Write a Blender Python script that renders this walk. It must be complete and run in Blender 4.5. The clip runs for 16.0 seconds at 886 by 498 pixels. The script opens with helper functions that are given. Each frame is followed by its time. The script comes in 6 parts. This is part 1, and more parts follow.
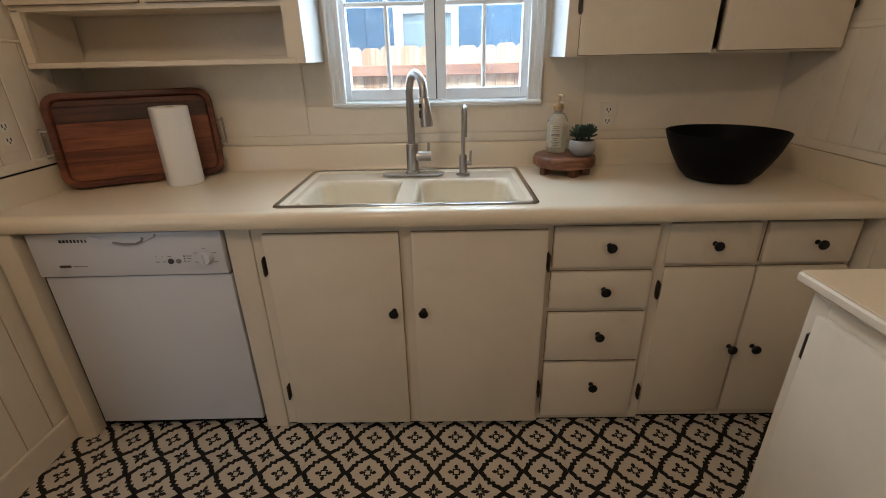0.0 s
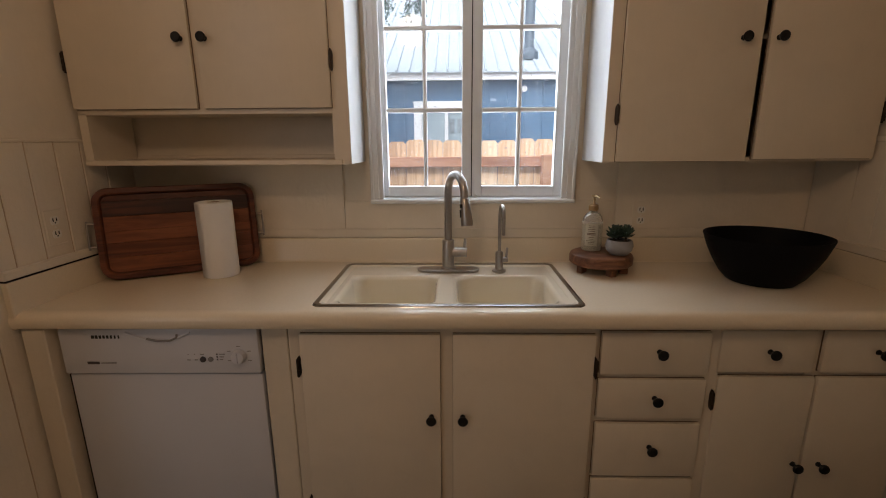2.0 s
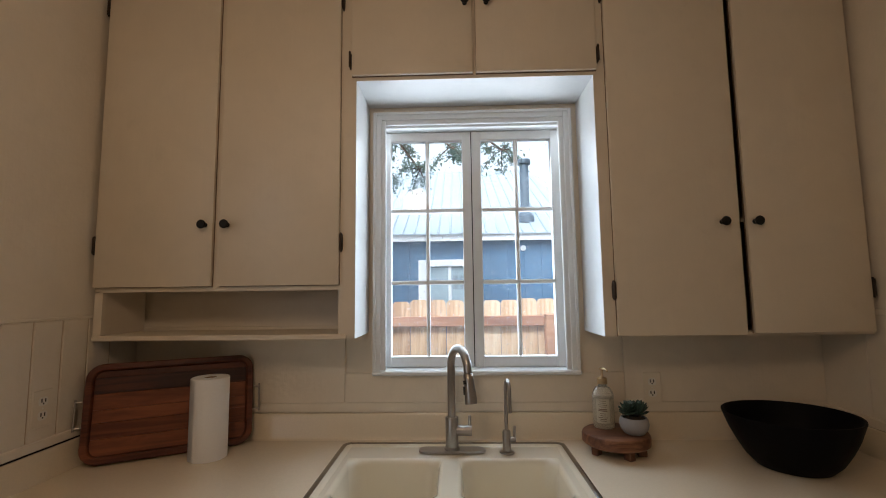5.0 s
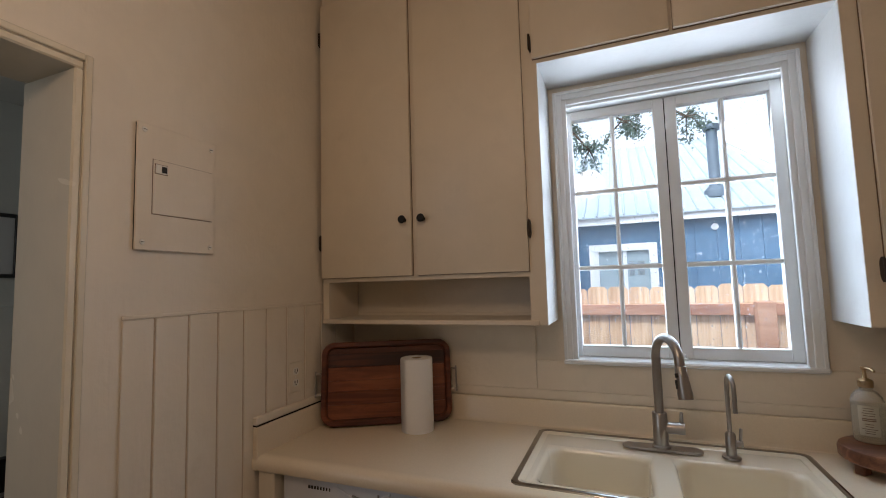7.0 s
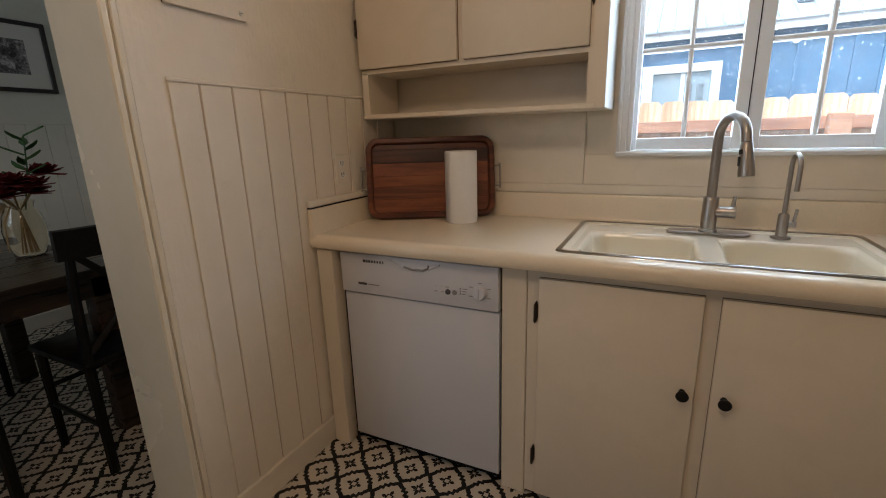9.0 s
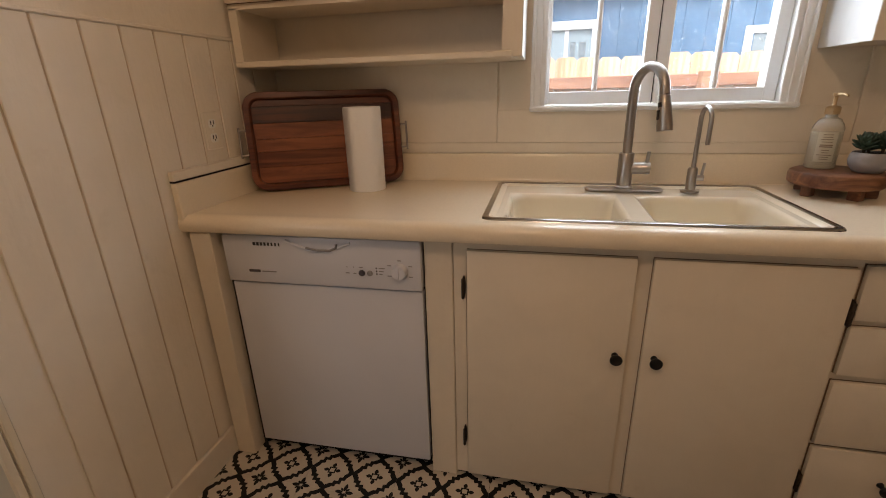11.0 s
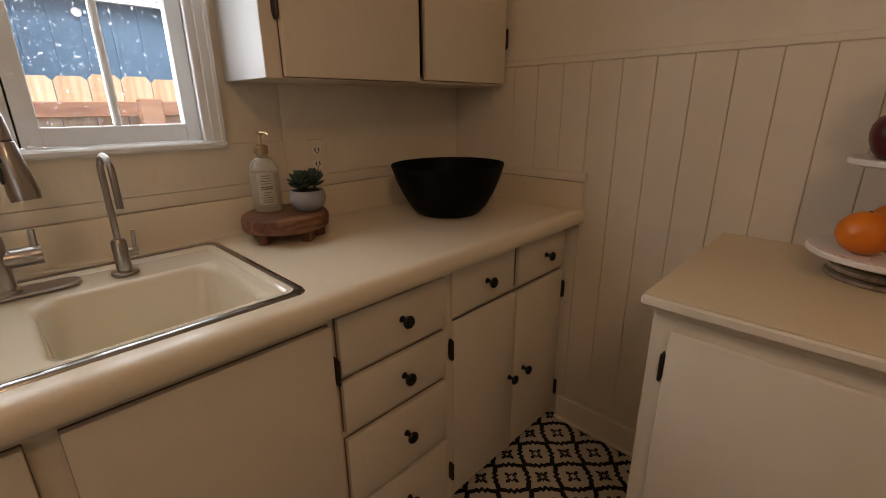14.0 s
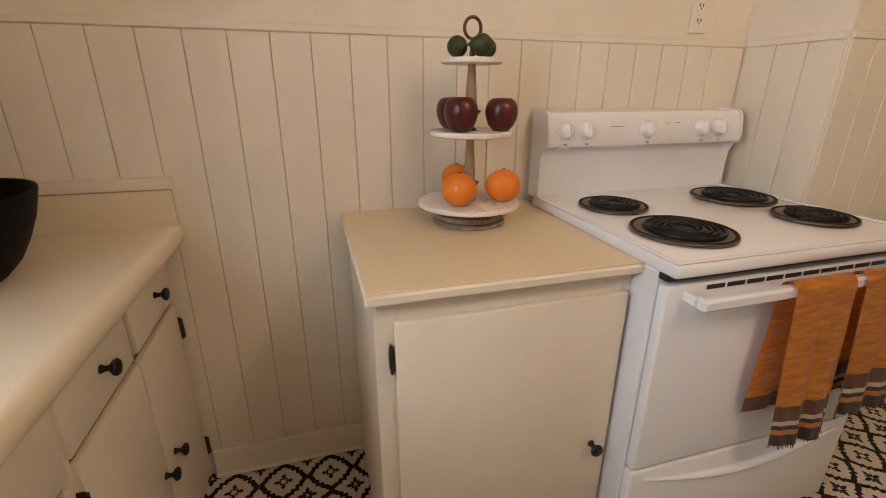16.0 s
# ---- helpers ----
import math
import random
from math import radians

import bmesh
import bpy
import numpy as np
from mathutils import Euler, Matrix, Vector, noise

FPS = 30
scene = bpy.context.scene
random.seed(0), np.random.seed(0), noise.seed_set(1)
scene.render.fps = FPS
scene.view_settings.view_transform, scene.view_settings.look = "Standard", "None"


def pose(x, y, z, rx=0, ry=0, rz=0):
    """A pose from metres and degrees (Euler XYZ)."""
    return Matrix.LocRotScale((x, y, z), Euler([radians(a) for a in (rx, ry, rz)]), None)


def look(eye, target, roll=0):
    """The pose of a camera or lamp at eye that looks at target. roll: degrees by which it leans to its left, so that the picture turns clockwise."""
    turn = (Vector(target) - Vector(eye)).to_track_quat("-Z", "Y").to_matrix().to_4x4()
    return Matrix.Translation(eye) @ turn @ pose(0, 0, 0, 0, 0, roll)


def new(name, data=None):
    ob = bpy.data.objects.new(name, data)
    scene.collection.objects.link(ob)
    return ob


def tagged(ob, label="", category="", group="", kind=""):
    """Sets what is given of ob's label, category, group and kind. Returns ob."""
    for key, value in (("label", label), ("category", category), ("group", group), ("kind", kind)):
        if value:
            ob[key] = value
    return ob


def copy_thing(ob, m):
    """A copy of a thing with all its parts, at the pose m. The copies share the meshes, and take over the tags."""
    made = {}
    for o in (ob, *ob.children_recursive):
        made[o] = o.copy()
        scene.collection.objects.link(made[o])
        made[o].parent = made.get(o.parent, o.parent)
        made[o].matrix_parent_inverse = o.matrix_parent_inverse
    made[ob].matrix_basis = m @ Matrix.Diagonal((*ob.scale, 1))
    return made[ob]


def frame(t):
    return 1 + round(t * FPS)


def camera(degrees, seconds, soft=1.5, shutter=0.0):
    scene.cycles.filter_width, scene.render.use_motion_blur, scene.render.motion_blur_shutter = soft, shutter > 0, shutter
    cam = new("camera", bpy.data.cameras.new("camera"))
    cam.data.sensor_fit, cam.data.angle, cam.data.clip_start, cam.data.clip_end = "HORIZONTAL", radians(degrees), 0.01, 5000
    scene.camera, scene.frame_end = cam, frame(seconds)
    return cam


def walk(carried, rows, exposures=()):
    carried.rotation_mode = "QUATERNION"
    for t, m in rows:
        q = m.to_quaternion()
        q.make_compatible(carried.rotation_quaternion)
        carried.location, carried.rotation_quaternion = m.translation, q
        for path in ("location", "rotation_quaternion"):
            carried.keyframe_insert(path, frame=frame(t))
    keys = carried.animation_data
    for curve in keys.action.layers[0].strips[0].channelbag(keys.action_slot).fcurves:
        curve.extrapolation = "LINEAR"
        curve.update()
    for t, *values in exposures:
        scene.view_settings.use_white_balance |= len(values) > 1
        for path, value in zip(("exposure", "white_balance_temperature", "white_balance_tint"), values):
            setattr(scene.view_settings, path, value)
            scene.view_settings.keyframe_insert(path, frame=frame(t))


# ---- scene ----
cam = camera(90.0, 16.0, 1.0)
PATH = [
    (0, (0.063, -0.002, 1.301), (0.032, 1.836, 0.515), -1.3),
    (0.5, (-0.036, 0.003, 1.287), (-0.162, 1.849, 0.53), -1.9),
    (1, (-0.047, 0.009, 1.298), (-0.143, 1.879, 0.595), -1.3),
    (1.5, (-0.049, 0.025, 1.331), (-0.119, 1.937, 0.75), -0.7),
    (2, (-0.057, 0.045, 1.367), (-0.105, 1.99, 0.907), -0.4),
    (2.5, (-0.043, 0.047, 1.382), (0.01, 2.024, 1.085), -0.5),
    (3, (0.01, 0.048, 1.431), (0.306, 2.024, 1.34), -0.4),
    (3.2, (0.043, 0.048, 1.461), (0.41, 2.014, 1.422), -0.6),
    (5.3, (-0.076, 0.05, 1.462), (-0.363, 2.018, 1.667), -1.1),
    (5.5, (-0.092, 0.057, 1.463), (-0.545, 1.995, 1.663), -1.5),
    (6, (-0.118, 0.066, 1.451), (-0.742, 1.957, 1.641), -1.5),
    (6.5, (-0.136, 0.061, 1.458), (-0.839, 1.924, 1.64), -1.6),
    (7, (-0.162, 0.043, 1.453), (-0.912, 1.89, 1.613), -1.6),
    (7.5, (-0.17, 0.04, 1.447), (-0.964, 1.876, 1.472), -1.4),
    (8, (-0.17, 0.021, 1.33), (-1.01, 1.828, 1.157), -1.6),
    (8.5, (-0.194, 0.022, 1.264), (-1.067, 1.779, 0.875), -1.7),
    (8.7, (-0.201, 0.025, 1.246), (-1.081, 1.766, 0.803), -1.5),
    (10.8, (-0.381, 0.185, 1.203), (-0.929, 1.99, 0.538), -1.9),
    (11, (-0.347, 0.19, 1.21), (-0.762, 2.027, 0.536), -1.6),
    (11.5, (-0.251, 0.197, 1.223), (-0.255, 2.074, 0.533), -0.2),
    (12, (-0.157, 0.23, 1.218), (0.261, 2.057, 0.52), 1.1),
    (12.5, (-0.104, 0.259, 1.223), (0.669, 1.968, 0.528), 2.0),
    (13, (-0.085, 0.28, 1.229), (0.857, 1.912, 0.558), 1.6),
    (13.5, (-0.067, 0.381, 1.23), (1.036, 1.923, 0.592), 0.5),
    (14, (-0.05, 0.559, 1.233), (1.313, 1.887, 0.619), -0.5),
    (14.5, (-0.039, 0.699, 1.237), (1.63, 1.616, 0.627), -0.8),
    (15, (-0.038, 0.801, 1.238), (1.819, 1.194, 0.608), -0.5),
    (15.5, (0.013, 0.838, 1.238), (1.902, 0.818, 0.58), -0.6),
    (16, (0.069, 0.903, 1.232), (1.873, 0.375, 0.55), 0.2),
]
EXPOSURES = [
    (0, 1.37, 5950, 7), (0.5, 1.15, 6450, 11), (1, 1.15, 6550, 12), (1.5, 1.20, 6950, 17), (2, 0.61, 6850, 17), (2.5, 0.25, 6750, 16), (3, 0.59, 6700, 12), (3.2, 0.59, 6700, 12), (5.3, 0.68, 6250, 11), (7, 0.68, 6150, 13),
    (8, 0.94, 6050, 11), (8.7, 1.16, 6050, 10), (10.8, 1.29, 7050, 17), (12.5, 1.05, 7150, 19), (13.5, 1.02, 7350, 19), (14, 0.68, 7550, 19), (14.5, 0.94, 7850, 20), (15, 1.48, 7700, 18), (15.5, 1.85, 7150, 15), (16, 1.88, 6700, 13),
]
walk(cam, [(t, look(eye, target, roll)) for t, eye, target, roll in PATH], EXPOSURES)
# ==== place ====

# ---------------------------------------------------------------- world, sun, lamps
world = bpy.data.worlds.new("world")
scene.world = world
world.use_nodes = True
wn = world.node_tree
bg = wn.nodes["Background"]
sky = wn.nodes.new("ShaderNodeTexSky")
sky.sky_type = "NISHITA"
sky.sun_disc = False
sky.sun_elevation = radians(50)
sky.sun_rotation = radians(200)
sky.dust_density = 4.0
haze = wn.nodes.new("ShaderNodeHueSaturation")
haze.inputs["Saturation"].default_value = 0.35
haze.inputs["Value"].default_value = 2.2
wn.links.new(sky.outputs["Color"], haze.inputs["Color"])
wn.links.new(haze.outputs["Color"], bg.inputs["Color"])
bg.inputs["Strength"].default_value = 0.125


def lamp(name, kind, m, energy, colour, **more):
    data = bpy.data.lights.new(name, kind)
    data.energy, data.color = energy, colour
    for key, value in more.items():
        setattr(data, key, value)
    ob = new(name, data)
    ob.matrix_world = m
    return ob


sun = lamp("sun", "SUN", look((-2, -6, 9), (0, 0, 0)), 1.9, (1.0, 0.95, 0.88))
sun.data.angle = radians(15)
# warm hanging lamp in the middle of the kitchen, over the walk
kitchen_lamp = lamp("kitchen_lamp", "POINT", pose(-0.40, -0.10, 2.28), 8.6, (1.0, 0.70, 0.46), shadow_soft_size=0.12)
# added fill lamp: cool daylight in the dining room, its window unseen and unbuilt
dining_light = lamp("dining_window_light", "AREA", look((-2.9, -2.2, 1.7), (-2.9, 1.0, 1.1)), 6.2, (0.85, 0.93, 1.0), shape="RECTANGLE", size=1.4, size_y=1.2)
# sky light in the kitchen window's opening
window_light = lamp("window_sky_light", "AREA", look((0.02, 2.03, 1.66), (0.02, 0.0, 1.2)), 8.0, (0.84, 0.92, 1.0), shape="RECTANGLE", size=0.76, size_y=0.98)


# ---------------------------------------------------------------- materials
class Nodes:
    """Short writing of node trees."""

    def __init__(self, name):
        self.mat = bpy.data.materials.new(name)
        self.mat.use_nodes = True
        self.t = self.mat.node_tree
        self.bsdf = self.t.nodes["Principled BSDF"]

    def put(self, socket, value):
        if isinstance(value, bpy.types.NodeSocket):
            self.t.links.new(value, socket)
        else:
            socket.default_value = value

    def m(self, op, a, b=0.0, c=0.0):
        n = self.t.nodes.new("ShaderNodeMath")
        n.operation = op
        for s, v in zip(n.inputs, (a, b, c)):
            self.put(s, v)
        return n.outputs[0]

    def place(self, local=False):
        if local:
            return self.t.nodes.new("ShaderNodeTexCoord").outputs["Object"]
        return self.t.nodes.new("ShaderNodeNewGeometry").outputs["Position"]

    def xyz(self, v):
        n = self.t.nodes.new("ShaderNodeSeparateXYZ")
        self.put(n.inputs[0], v)
        return n.outputs

    def scaled(self, v, s):
        n = self.t.nodes.new("ShaderNodeMapping")
        self.put(n.inputs["Vector"], v)
        n.inputs["Scale"].default_value = s
        return n.outputs[0]

    def noise(self, v, scale, detail=4.0, rough=0.5, warp=0.0):
        n = self.t.nodes.new("ShaderNodeTexNoise")
        self.put(n.inputs["Vector"], v)
        n.inputs["Scale"].default_value = scale
        n.inputs["Detail"].default_value = detail
        n.inputs["Roughness"].default_value = rough
        n.inputs["Distortion"].default_value = warp
        return n.outputs["Fac"]

    def ramp(self, f, stops, kind="LINEAR"):
        n = self.t.nodes.new("ShaderNodeValToRGB")
        self.put(n.inputs[0], f)
        r = n.color_ramp
        r.interpolation = kind
        while len(r.elements) < len(stops):
            r.elements.new(0.5)
        for e, (p, c) in zip(r.elements, stops):
            e.position = p
            e.color = (c, c, c, 1) if isinstance(c, (int, float)) else (*c, 1)
        return n.outputs[0]

    def mix(self, f, a, b, kind="MIX"):
        n = self.t.nodes.new("ShaderNodeMix")
        n.data_type, n.blend_type = "RGBA", kind
        self.put(n.inputs[0], f)
        self.put(n.inputs[6], a if isinstance(a, bpy.types.NodeSocket) else (*a, 1))
        self.put(n.inputs[7], b if isinstance(b, bpy.types.NodeSocket) else (*b, 1))
        return n.outputs[2]

    def bump(self, h, strength, distance):
        n = self.t.nodes.new("ShaderNodeBump")
        n.inputs["Strength"].default_value = strength
        n.inputs["Distance"].default_value = distance
        self.put(n.inputs["Height"], h)
        self.put(self.bsdf.inputs["Normal"], n.outputs[0])

    def set(self, **k):
        names = dict(col="Base Color", rough="Roughness", metal="Metallic", spec="Specular IOR Level", coat="Coat Weight", trans="Transmission Weight", ior="IOR", sheen="Sheen Weight", alpha="Alpha", sss="Subsurface Weight")
        for key, v in k.items():
            if key == "col" and isinstance(v, tuple):
                v = (*v, 1)
            self.put(self.bsdf.inputs[names[key]], v)
        return self.mat


def shade(c, f):
    return tuple(min(1.0, x * f) for x in c)


def paint(name, c, rough=0.45, wear=(0.5, 0.42, 0.3), worn=0.25, bump=0.25, local=False):
    """Brushed old paint: low stains, fine brush marks and specks of wear."""
    n = Nodes(name)
    p = n.place(local)
    low = n.noise(p, 1.7, 5, 0.6, 0.6)
    blotch = n.noise(p, 6.5, 4, 0.55, 0.9)
    fine = n.noise(n.scaled(p, (90, 90, 9)), 1.0, 3)
    dirt = n.ramp(n.noise(p, 9, 8, 0.7, 0.3), [(0.60, 0.0), (0.80, worn)])
    nick = n.ramp(n.noise(p, 46, 6, 0.7, 0.2), [(0.70, 0.0), (0.76, worn)])
    base = n.mix(low, shade(c, 0.92), shade(c, 1.06))
    base = n.mix(n.ramp(blotch, [(0.38, 0.0), (0.68, 0.5)]), base, shade(c, 0.90))
    base = n.mix(n.m("MULTIPLY", fine, 0.14), base, shade(c, 0.8))
    col = n.mix(n.m("MAXIMUM", dirt, nick), base, wear)
    n.bump(n.m("ADD", n.m("ADD", n.m("MULTIPLY", fine, 0.7), n.noise(p, 55, 3)), n.m("MULTIPLY", blotch, 1.5)), bump, 0.002)
    return n.set(col=col, rough=n.ramp(low, [(0.3, rough - 0.06), (0.7, rough + 0.08)]))


def plain(name, c, rough=0.4, metal=0.0, var=0.06, scale=20.0, bump=0.0, local=True, **k):
    n = Nodes(name)
    p = n.place(local)
    f = n.noise(p, scale, 5, 0.6)
    if bump:
        n.bump(n.noise(p, scale * 6, 3), bump, 0.001)
    return n.set(col=n.mix(f, shade(c, 1 - var), shade(c, 1 + var)), rough=n.ramp(f, [(0.3, max(0.02, rough - 0.06)), (0.7, rough + 0.06)]), metal=metal, **k)


def wood(name, dark, mid, light, axis=0, scale=1.0, rough=0.45, stripes=0.0):
    n = Nodes(name)
    p = n.place(True)
    s = [26 * scale] * 3
    s[axis] = 1.6 * scale
    q = n.scaled(p, tuple(s))
    grain = n.noise(q, 1.0, 8, 0.65, 1.2)
    low = n.noise(n.scaled(p, tuple(2.2 if i == axis else 7 for i in range(3))), 1.0, 4, 0.6, 0.8)
    r = n.t.nodes.new("ShaderNodeObjectInfo").outputs["Random"]
    f = n.m("ADD", n.m("MULTIPLY", grain, 0.62), n.m("MULTIPLY", low, 0.38))
    f = n.m("ADD", f, n.m("MULTIPLY", n.m("SUBTRACT", r, 0.5), 0.14 + stripes))
    n.bump(grain, 0.3, 0.0012)
    return n.set(col=n.ramp(f, [(0.36, dark), (0.5, mid), (0.66, light)]), rough=n.ramp(grain, [(0.3, rough - 0.08), (0.7, rough + 0.1)]))


CREAM = (0.76, 0.675, 0.545)
M_CAB = paint("cabinet_paint", CREAM, 0.42)
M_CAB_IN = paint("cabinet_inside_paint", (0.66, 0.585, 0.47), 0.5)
M_WALL = paint("wall_paint", (0.80, 0.725, 0.605), 0.46, bump=0.45)
M_DINE = paint("dining_wall_paint", (0.74, 0.74, 0.68), 0.55)
M_CEIL = paint("ceiling_paint", (0.72, 0.69, 0.62), 0.7)
M_TRIM = paint("window_trim_paint", (0.80, 0.82, 0.82), 0.35, wear=(0.5, 0.5, 0.46))
M_CASE = paint("door_casing_paint", (0.74, 0.67, 0.53), 0.24, worn=0.1, bump=0.12)
# brown that stands in for the shade in narrow gaps round fronts
M_SEAM = plain("shadow_gap_brown", (0.20, 0.13, 0.08), 0.9, var=0.6, scale=12, local=False)
M_JOINT = plain("grimy_board_joint", (0.54, 0.42, 0.30), 0.9, var=0.4, scale=9, local=False)
# near-black put into gaps and under cabinets in place of the shade there
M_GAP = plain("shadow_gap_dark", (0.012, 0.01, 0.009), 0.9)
M_WHITE = plain("white_enamel", (0.77, 0.77, 0.78), 0.22, var=0.03, scale=3, coat=0.3)
M_DW = plain("dishwasher_enamel", (0.64, 0.65, 0.70), 0.33, var=0.04, scale=4)
M_BLACK = plain("black_iron", (0.007, 0.0065, 0.0065), 0.4, var=0.2, scale=60, spec=0.3)
M_HINGE = plain("old_bronze_hinge", (0.05, 0.034, 0.024), 0.45, 0.6, 0.4, 90)
M_STEEL = plain("sink_rim_steel", (0.36, 0.355, 0.35), 0.14, 1.0, 0.1, 40)
M_SINK = plain("bisque_porcelain", (0.78, 0.72, 0.58), 0.12, var=0.03, scale=5, coat=0.5)
M_BLACKMATTE = plain("matte_black_bowl", (0.004, 0.004, 0.005), 0.55, var=0.2, scale=40, bump=0.15, spec=0.1)
M_PLASTIC = plain("ivory_plastic", (0.80, 0.78, 0.71), 0.3, var=0.02)
M_PLATE = plain("painted_outlet_plate", (0.77, 0.70, 0.58), 0.4, var=0.03)
M_SLOT = plain("dark_slot", (0.02, 0.018, 0.016), 0.6)
M_GREY = plain("grey_print", (0.25, 0.24, 0.24), 0.6)
M_DARKPRINT = plain("dark_print", (0.06, 0.05, 0.055), 0.5)
M_BRASS = plain("brushed_brass", (0.60, 0.44, 0.26), 0.32, 1.0, 0.08, 50)
M_PAPER = plain("paper_towel", (0.86, 0.85, 0.83), 0.9, var=0.03, scale=140, bump=0.5)
M_CARD = plain("brown_card_core", (0.3, 0.2, 0.12), 0.9)
M_LABELPRINT = plain("brown_label_print", (0.34, 0.26, 0.18), 0.7)
M_LABEL = plain("soap_label_paper", (0.86, 0.83, 0.72), 0.7)
M_CONCRETE = plain("grey_concrete_pot", (0.30, 0.295, 0.30), 0.75, var=0.12, scale=30, bump=0.4)
M_SOIL = plain("dark_soil", (0.03, 0.022, 0.015), 0.95, var=0.4, scale=120, bump=0.8)
M_LEAF = plain("succulent_leaf", (0.032, 0.062, 0.042), 0.45, var=0.35, scale=30)
M_MARBLE = plain("white_marble", (0.76, 0.71, 0.66), 0.3, var=0.05, scale=9)
M_MANGO = plain("fruit_stand_post_wood", (0.33, 0.22, 0.13), 0.5, var=0.3, scale=45)
M_ANTIQUE = plain("antique_brass_ring", (0.10, 0.065, 0.035), 0.4, 0.8, 0.3, 60)
M_ORANGE = plain("orange_peel", (0.74, 0.19, 0.012), 0.42, var=0.08, scale=18, bump=0.5)
M_LIME = plain("avocado_skin", (0.022, 0.038, 0.006), 0.5, var=0.5, scale=40, bump=0.8)
M_STEM = plain("dark_stem", (0.045, 0.03, 0.018), 0.8)
M_COIL = plain("burner_coil", (0.008, 0.0075, 0.008), 0.45, 0.0, 0.2, 60, spec=0.25)
M_PAN = plain("drip_pan_black", (0.006, 0.005, 0.005), 0.6, 0.0, 0.3, 30, spec=0.12)
M_PANRIM = plain("drip_pan_rim", (0.16, 0.13, 0.105), 0.35, 1.0, 0.2, 40)
M_CHAIR = plain("black_chair_paint", (0.006, 0.0055, 0.0055), 0.4, var=0.25, scale=20, spec=0.25)
M_PETAL = plain("deep_red_petals", (0.16, 0.014, 0.018), 0.7, var=0.35, scale=60)
M_GREEN = plain("green_leaves", (0.045, 0.12, 0.035), 0.5, var=0.3, scale=40)
M_STRAW = plain("dry_straw_stems", (0.38, 0.27, 0.13), 0.8, var=0.3, scale=50)
M_FRAME = plain("black_picture_frame", (0.02, 0.015, 0.012), 0.35)
M_MAT = plain("picture_mat_white", (0.74, 0.73, 0.70), 0.8, var=0.02)
M_WOODTRAY = wood("acacia_tray_wood", (0.035, 0.010, 0.006), (0.125, 0.034, 0.015), (0.28, 0.092, 0.038), 0, 1.0, 0.34, stripes=0.16)
M_RISER = wood("acacia_riser_wood", (0.045, 0.015, 0.008), (0.13, 0.05, 0.024), (0.29, 0.135, 0.065), 0, 1.4, 0.45)
M_TABLE = wood("dark_table_wood", (0.010, 0.006, 0.004), (0.032, 0.019, 0.011), (0.07, 0.043, 0.026), 1, 0.8, 0.3)
M_FENCE = wood("cedar_fence", (0.42, 0.25, 0.14), (0.66, 0.45, 0.28), (0.80, 0.64, 0.47), 2, 0.55, 0.7, stripes=0.06)
M_RAIL = wood("cedar_rail", (0.26, 0.11, 0.06), (0.44, 0.22, 0.13), (0.56, 0.32, 0.20), 0, 0.5, 0.7)
M_SIDING = plain("blue_siding_paint", (0.042, 0.115, 0.21), 0.6, var=0.25, scale=6, local=False)
M_HTRIM = plain("house_white_trim", (0.72, 0.74, 0.76), 0.6, var=0.04, scale=8)
M_ROOF = plain("galvanised_roof", (0.34, 0.40, 0.44), 0.42, 0.15, 0.1, 4, local=False)
M_PIPE = plain("grey_flue_pipe", (0.09, 0.12, 0.15), 0.45, 0.5, 0.15, 10)
M_BARK = plain("bark", (0.07, 0.05, 0.035), 0.9, var=0.4, scale=30, bump=1.0)
M_FOLIAGE = plain("tree_leaf", (0.10, 0.145, 0.12), 0.6, var=0.4, scale=6)
shine = M_FOLIAGE.node_tree.nodes.new("ShaderNodeBsdfTranslucent")
shine.inputs[0].default_value = (0.20, 0.27, 0.22, 1)
blend = M_FOLIAGE.node_tree.nodes.new("ShaderNodeMixShader")
blend.inputs[0].default_value = 0.5
for socket, source in ((1, M_FOLIAGE.node_tree.nodes["Principled BSDF"]), (2, shine)):
    M_FOLIAGE.node_tree.links.new(source.outputs[0], blend.inputs[socket])
M_FOLIAGE.node_tree.links.new(blend.outputs[0], M_FOLIAGE.node_tree.nodes["Material Output"].inputs[0])
M_GROUND = plain("gravel_ground", (0.20, 0.17, 0.13), 0.95, var=0.35, scale=14, bump=0.8, local=False)
M_SUB = plain("grout_dark", (0.12, 0.10, 0.085), 0.9, local=False)


def laminate(name, c, rough):
    n = Nodes(name)
    p = n.place()
    speck = n.ramp(n.noise(p, 160, 3, 0.6), [(0.38, 0.0), (0.62, 1.0)])
    low = n.noise(p, 3.0, 4, 0.6)
    col = n.mix(speck, shade(c, 0.98), shade(c, 1.015))
    col = n.mix(n.ramp(low, [(0.35, 0.0), (0.8, 0.2)]), col, shade(c, 0.9))
    n.bump(n.noise(p, 220, 2), 0.04, 0.0004)
    return n.set(col=col, rough=n.m("ADD", rough - 0.03, n.m("MULTIPLY", low, 0.06)))


def brushed(name, c, rough):
    """Metal with fine lengthwise brushing."""
    n = Nodes(name)
    p = n.place(True)
    f = n.noise(n.scaled(p, (420, 420, 14)), 1.0, 3, 0.6)
    n.bump(f, 0.08, 0.0004)
    return n.set(col=n.mix(f, shade(c, 0.94), shade(c, 1.06)), rough=n.m("ADD", rough - 0.03, n.m("MULTIPLY", f, 0.06)), metal=1.0)


M_NICKEL = brushed("brushed_nickel", (0.40, 0.375, 0.35), 0.31)
M_TOP = laminate("cream_laminate", (0.79, 0.69, 0.53), 0.25)
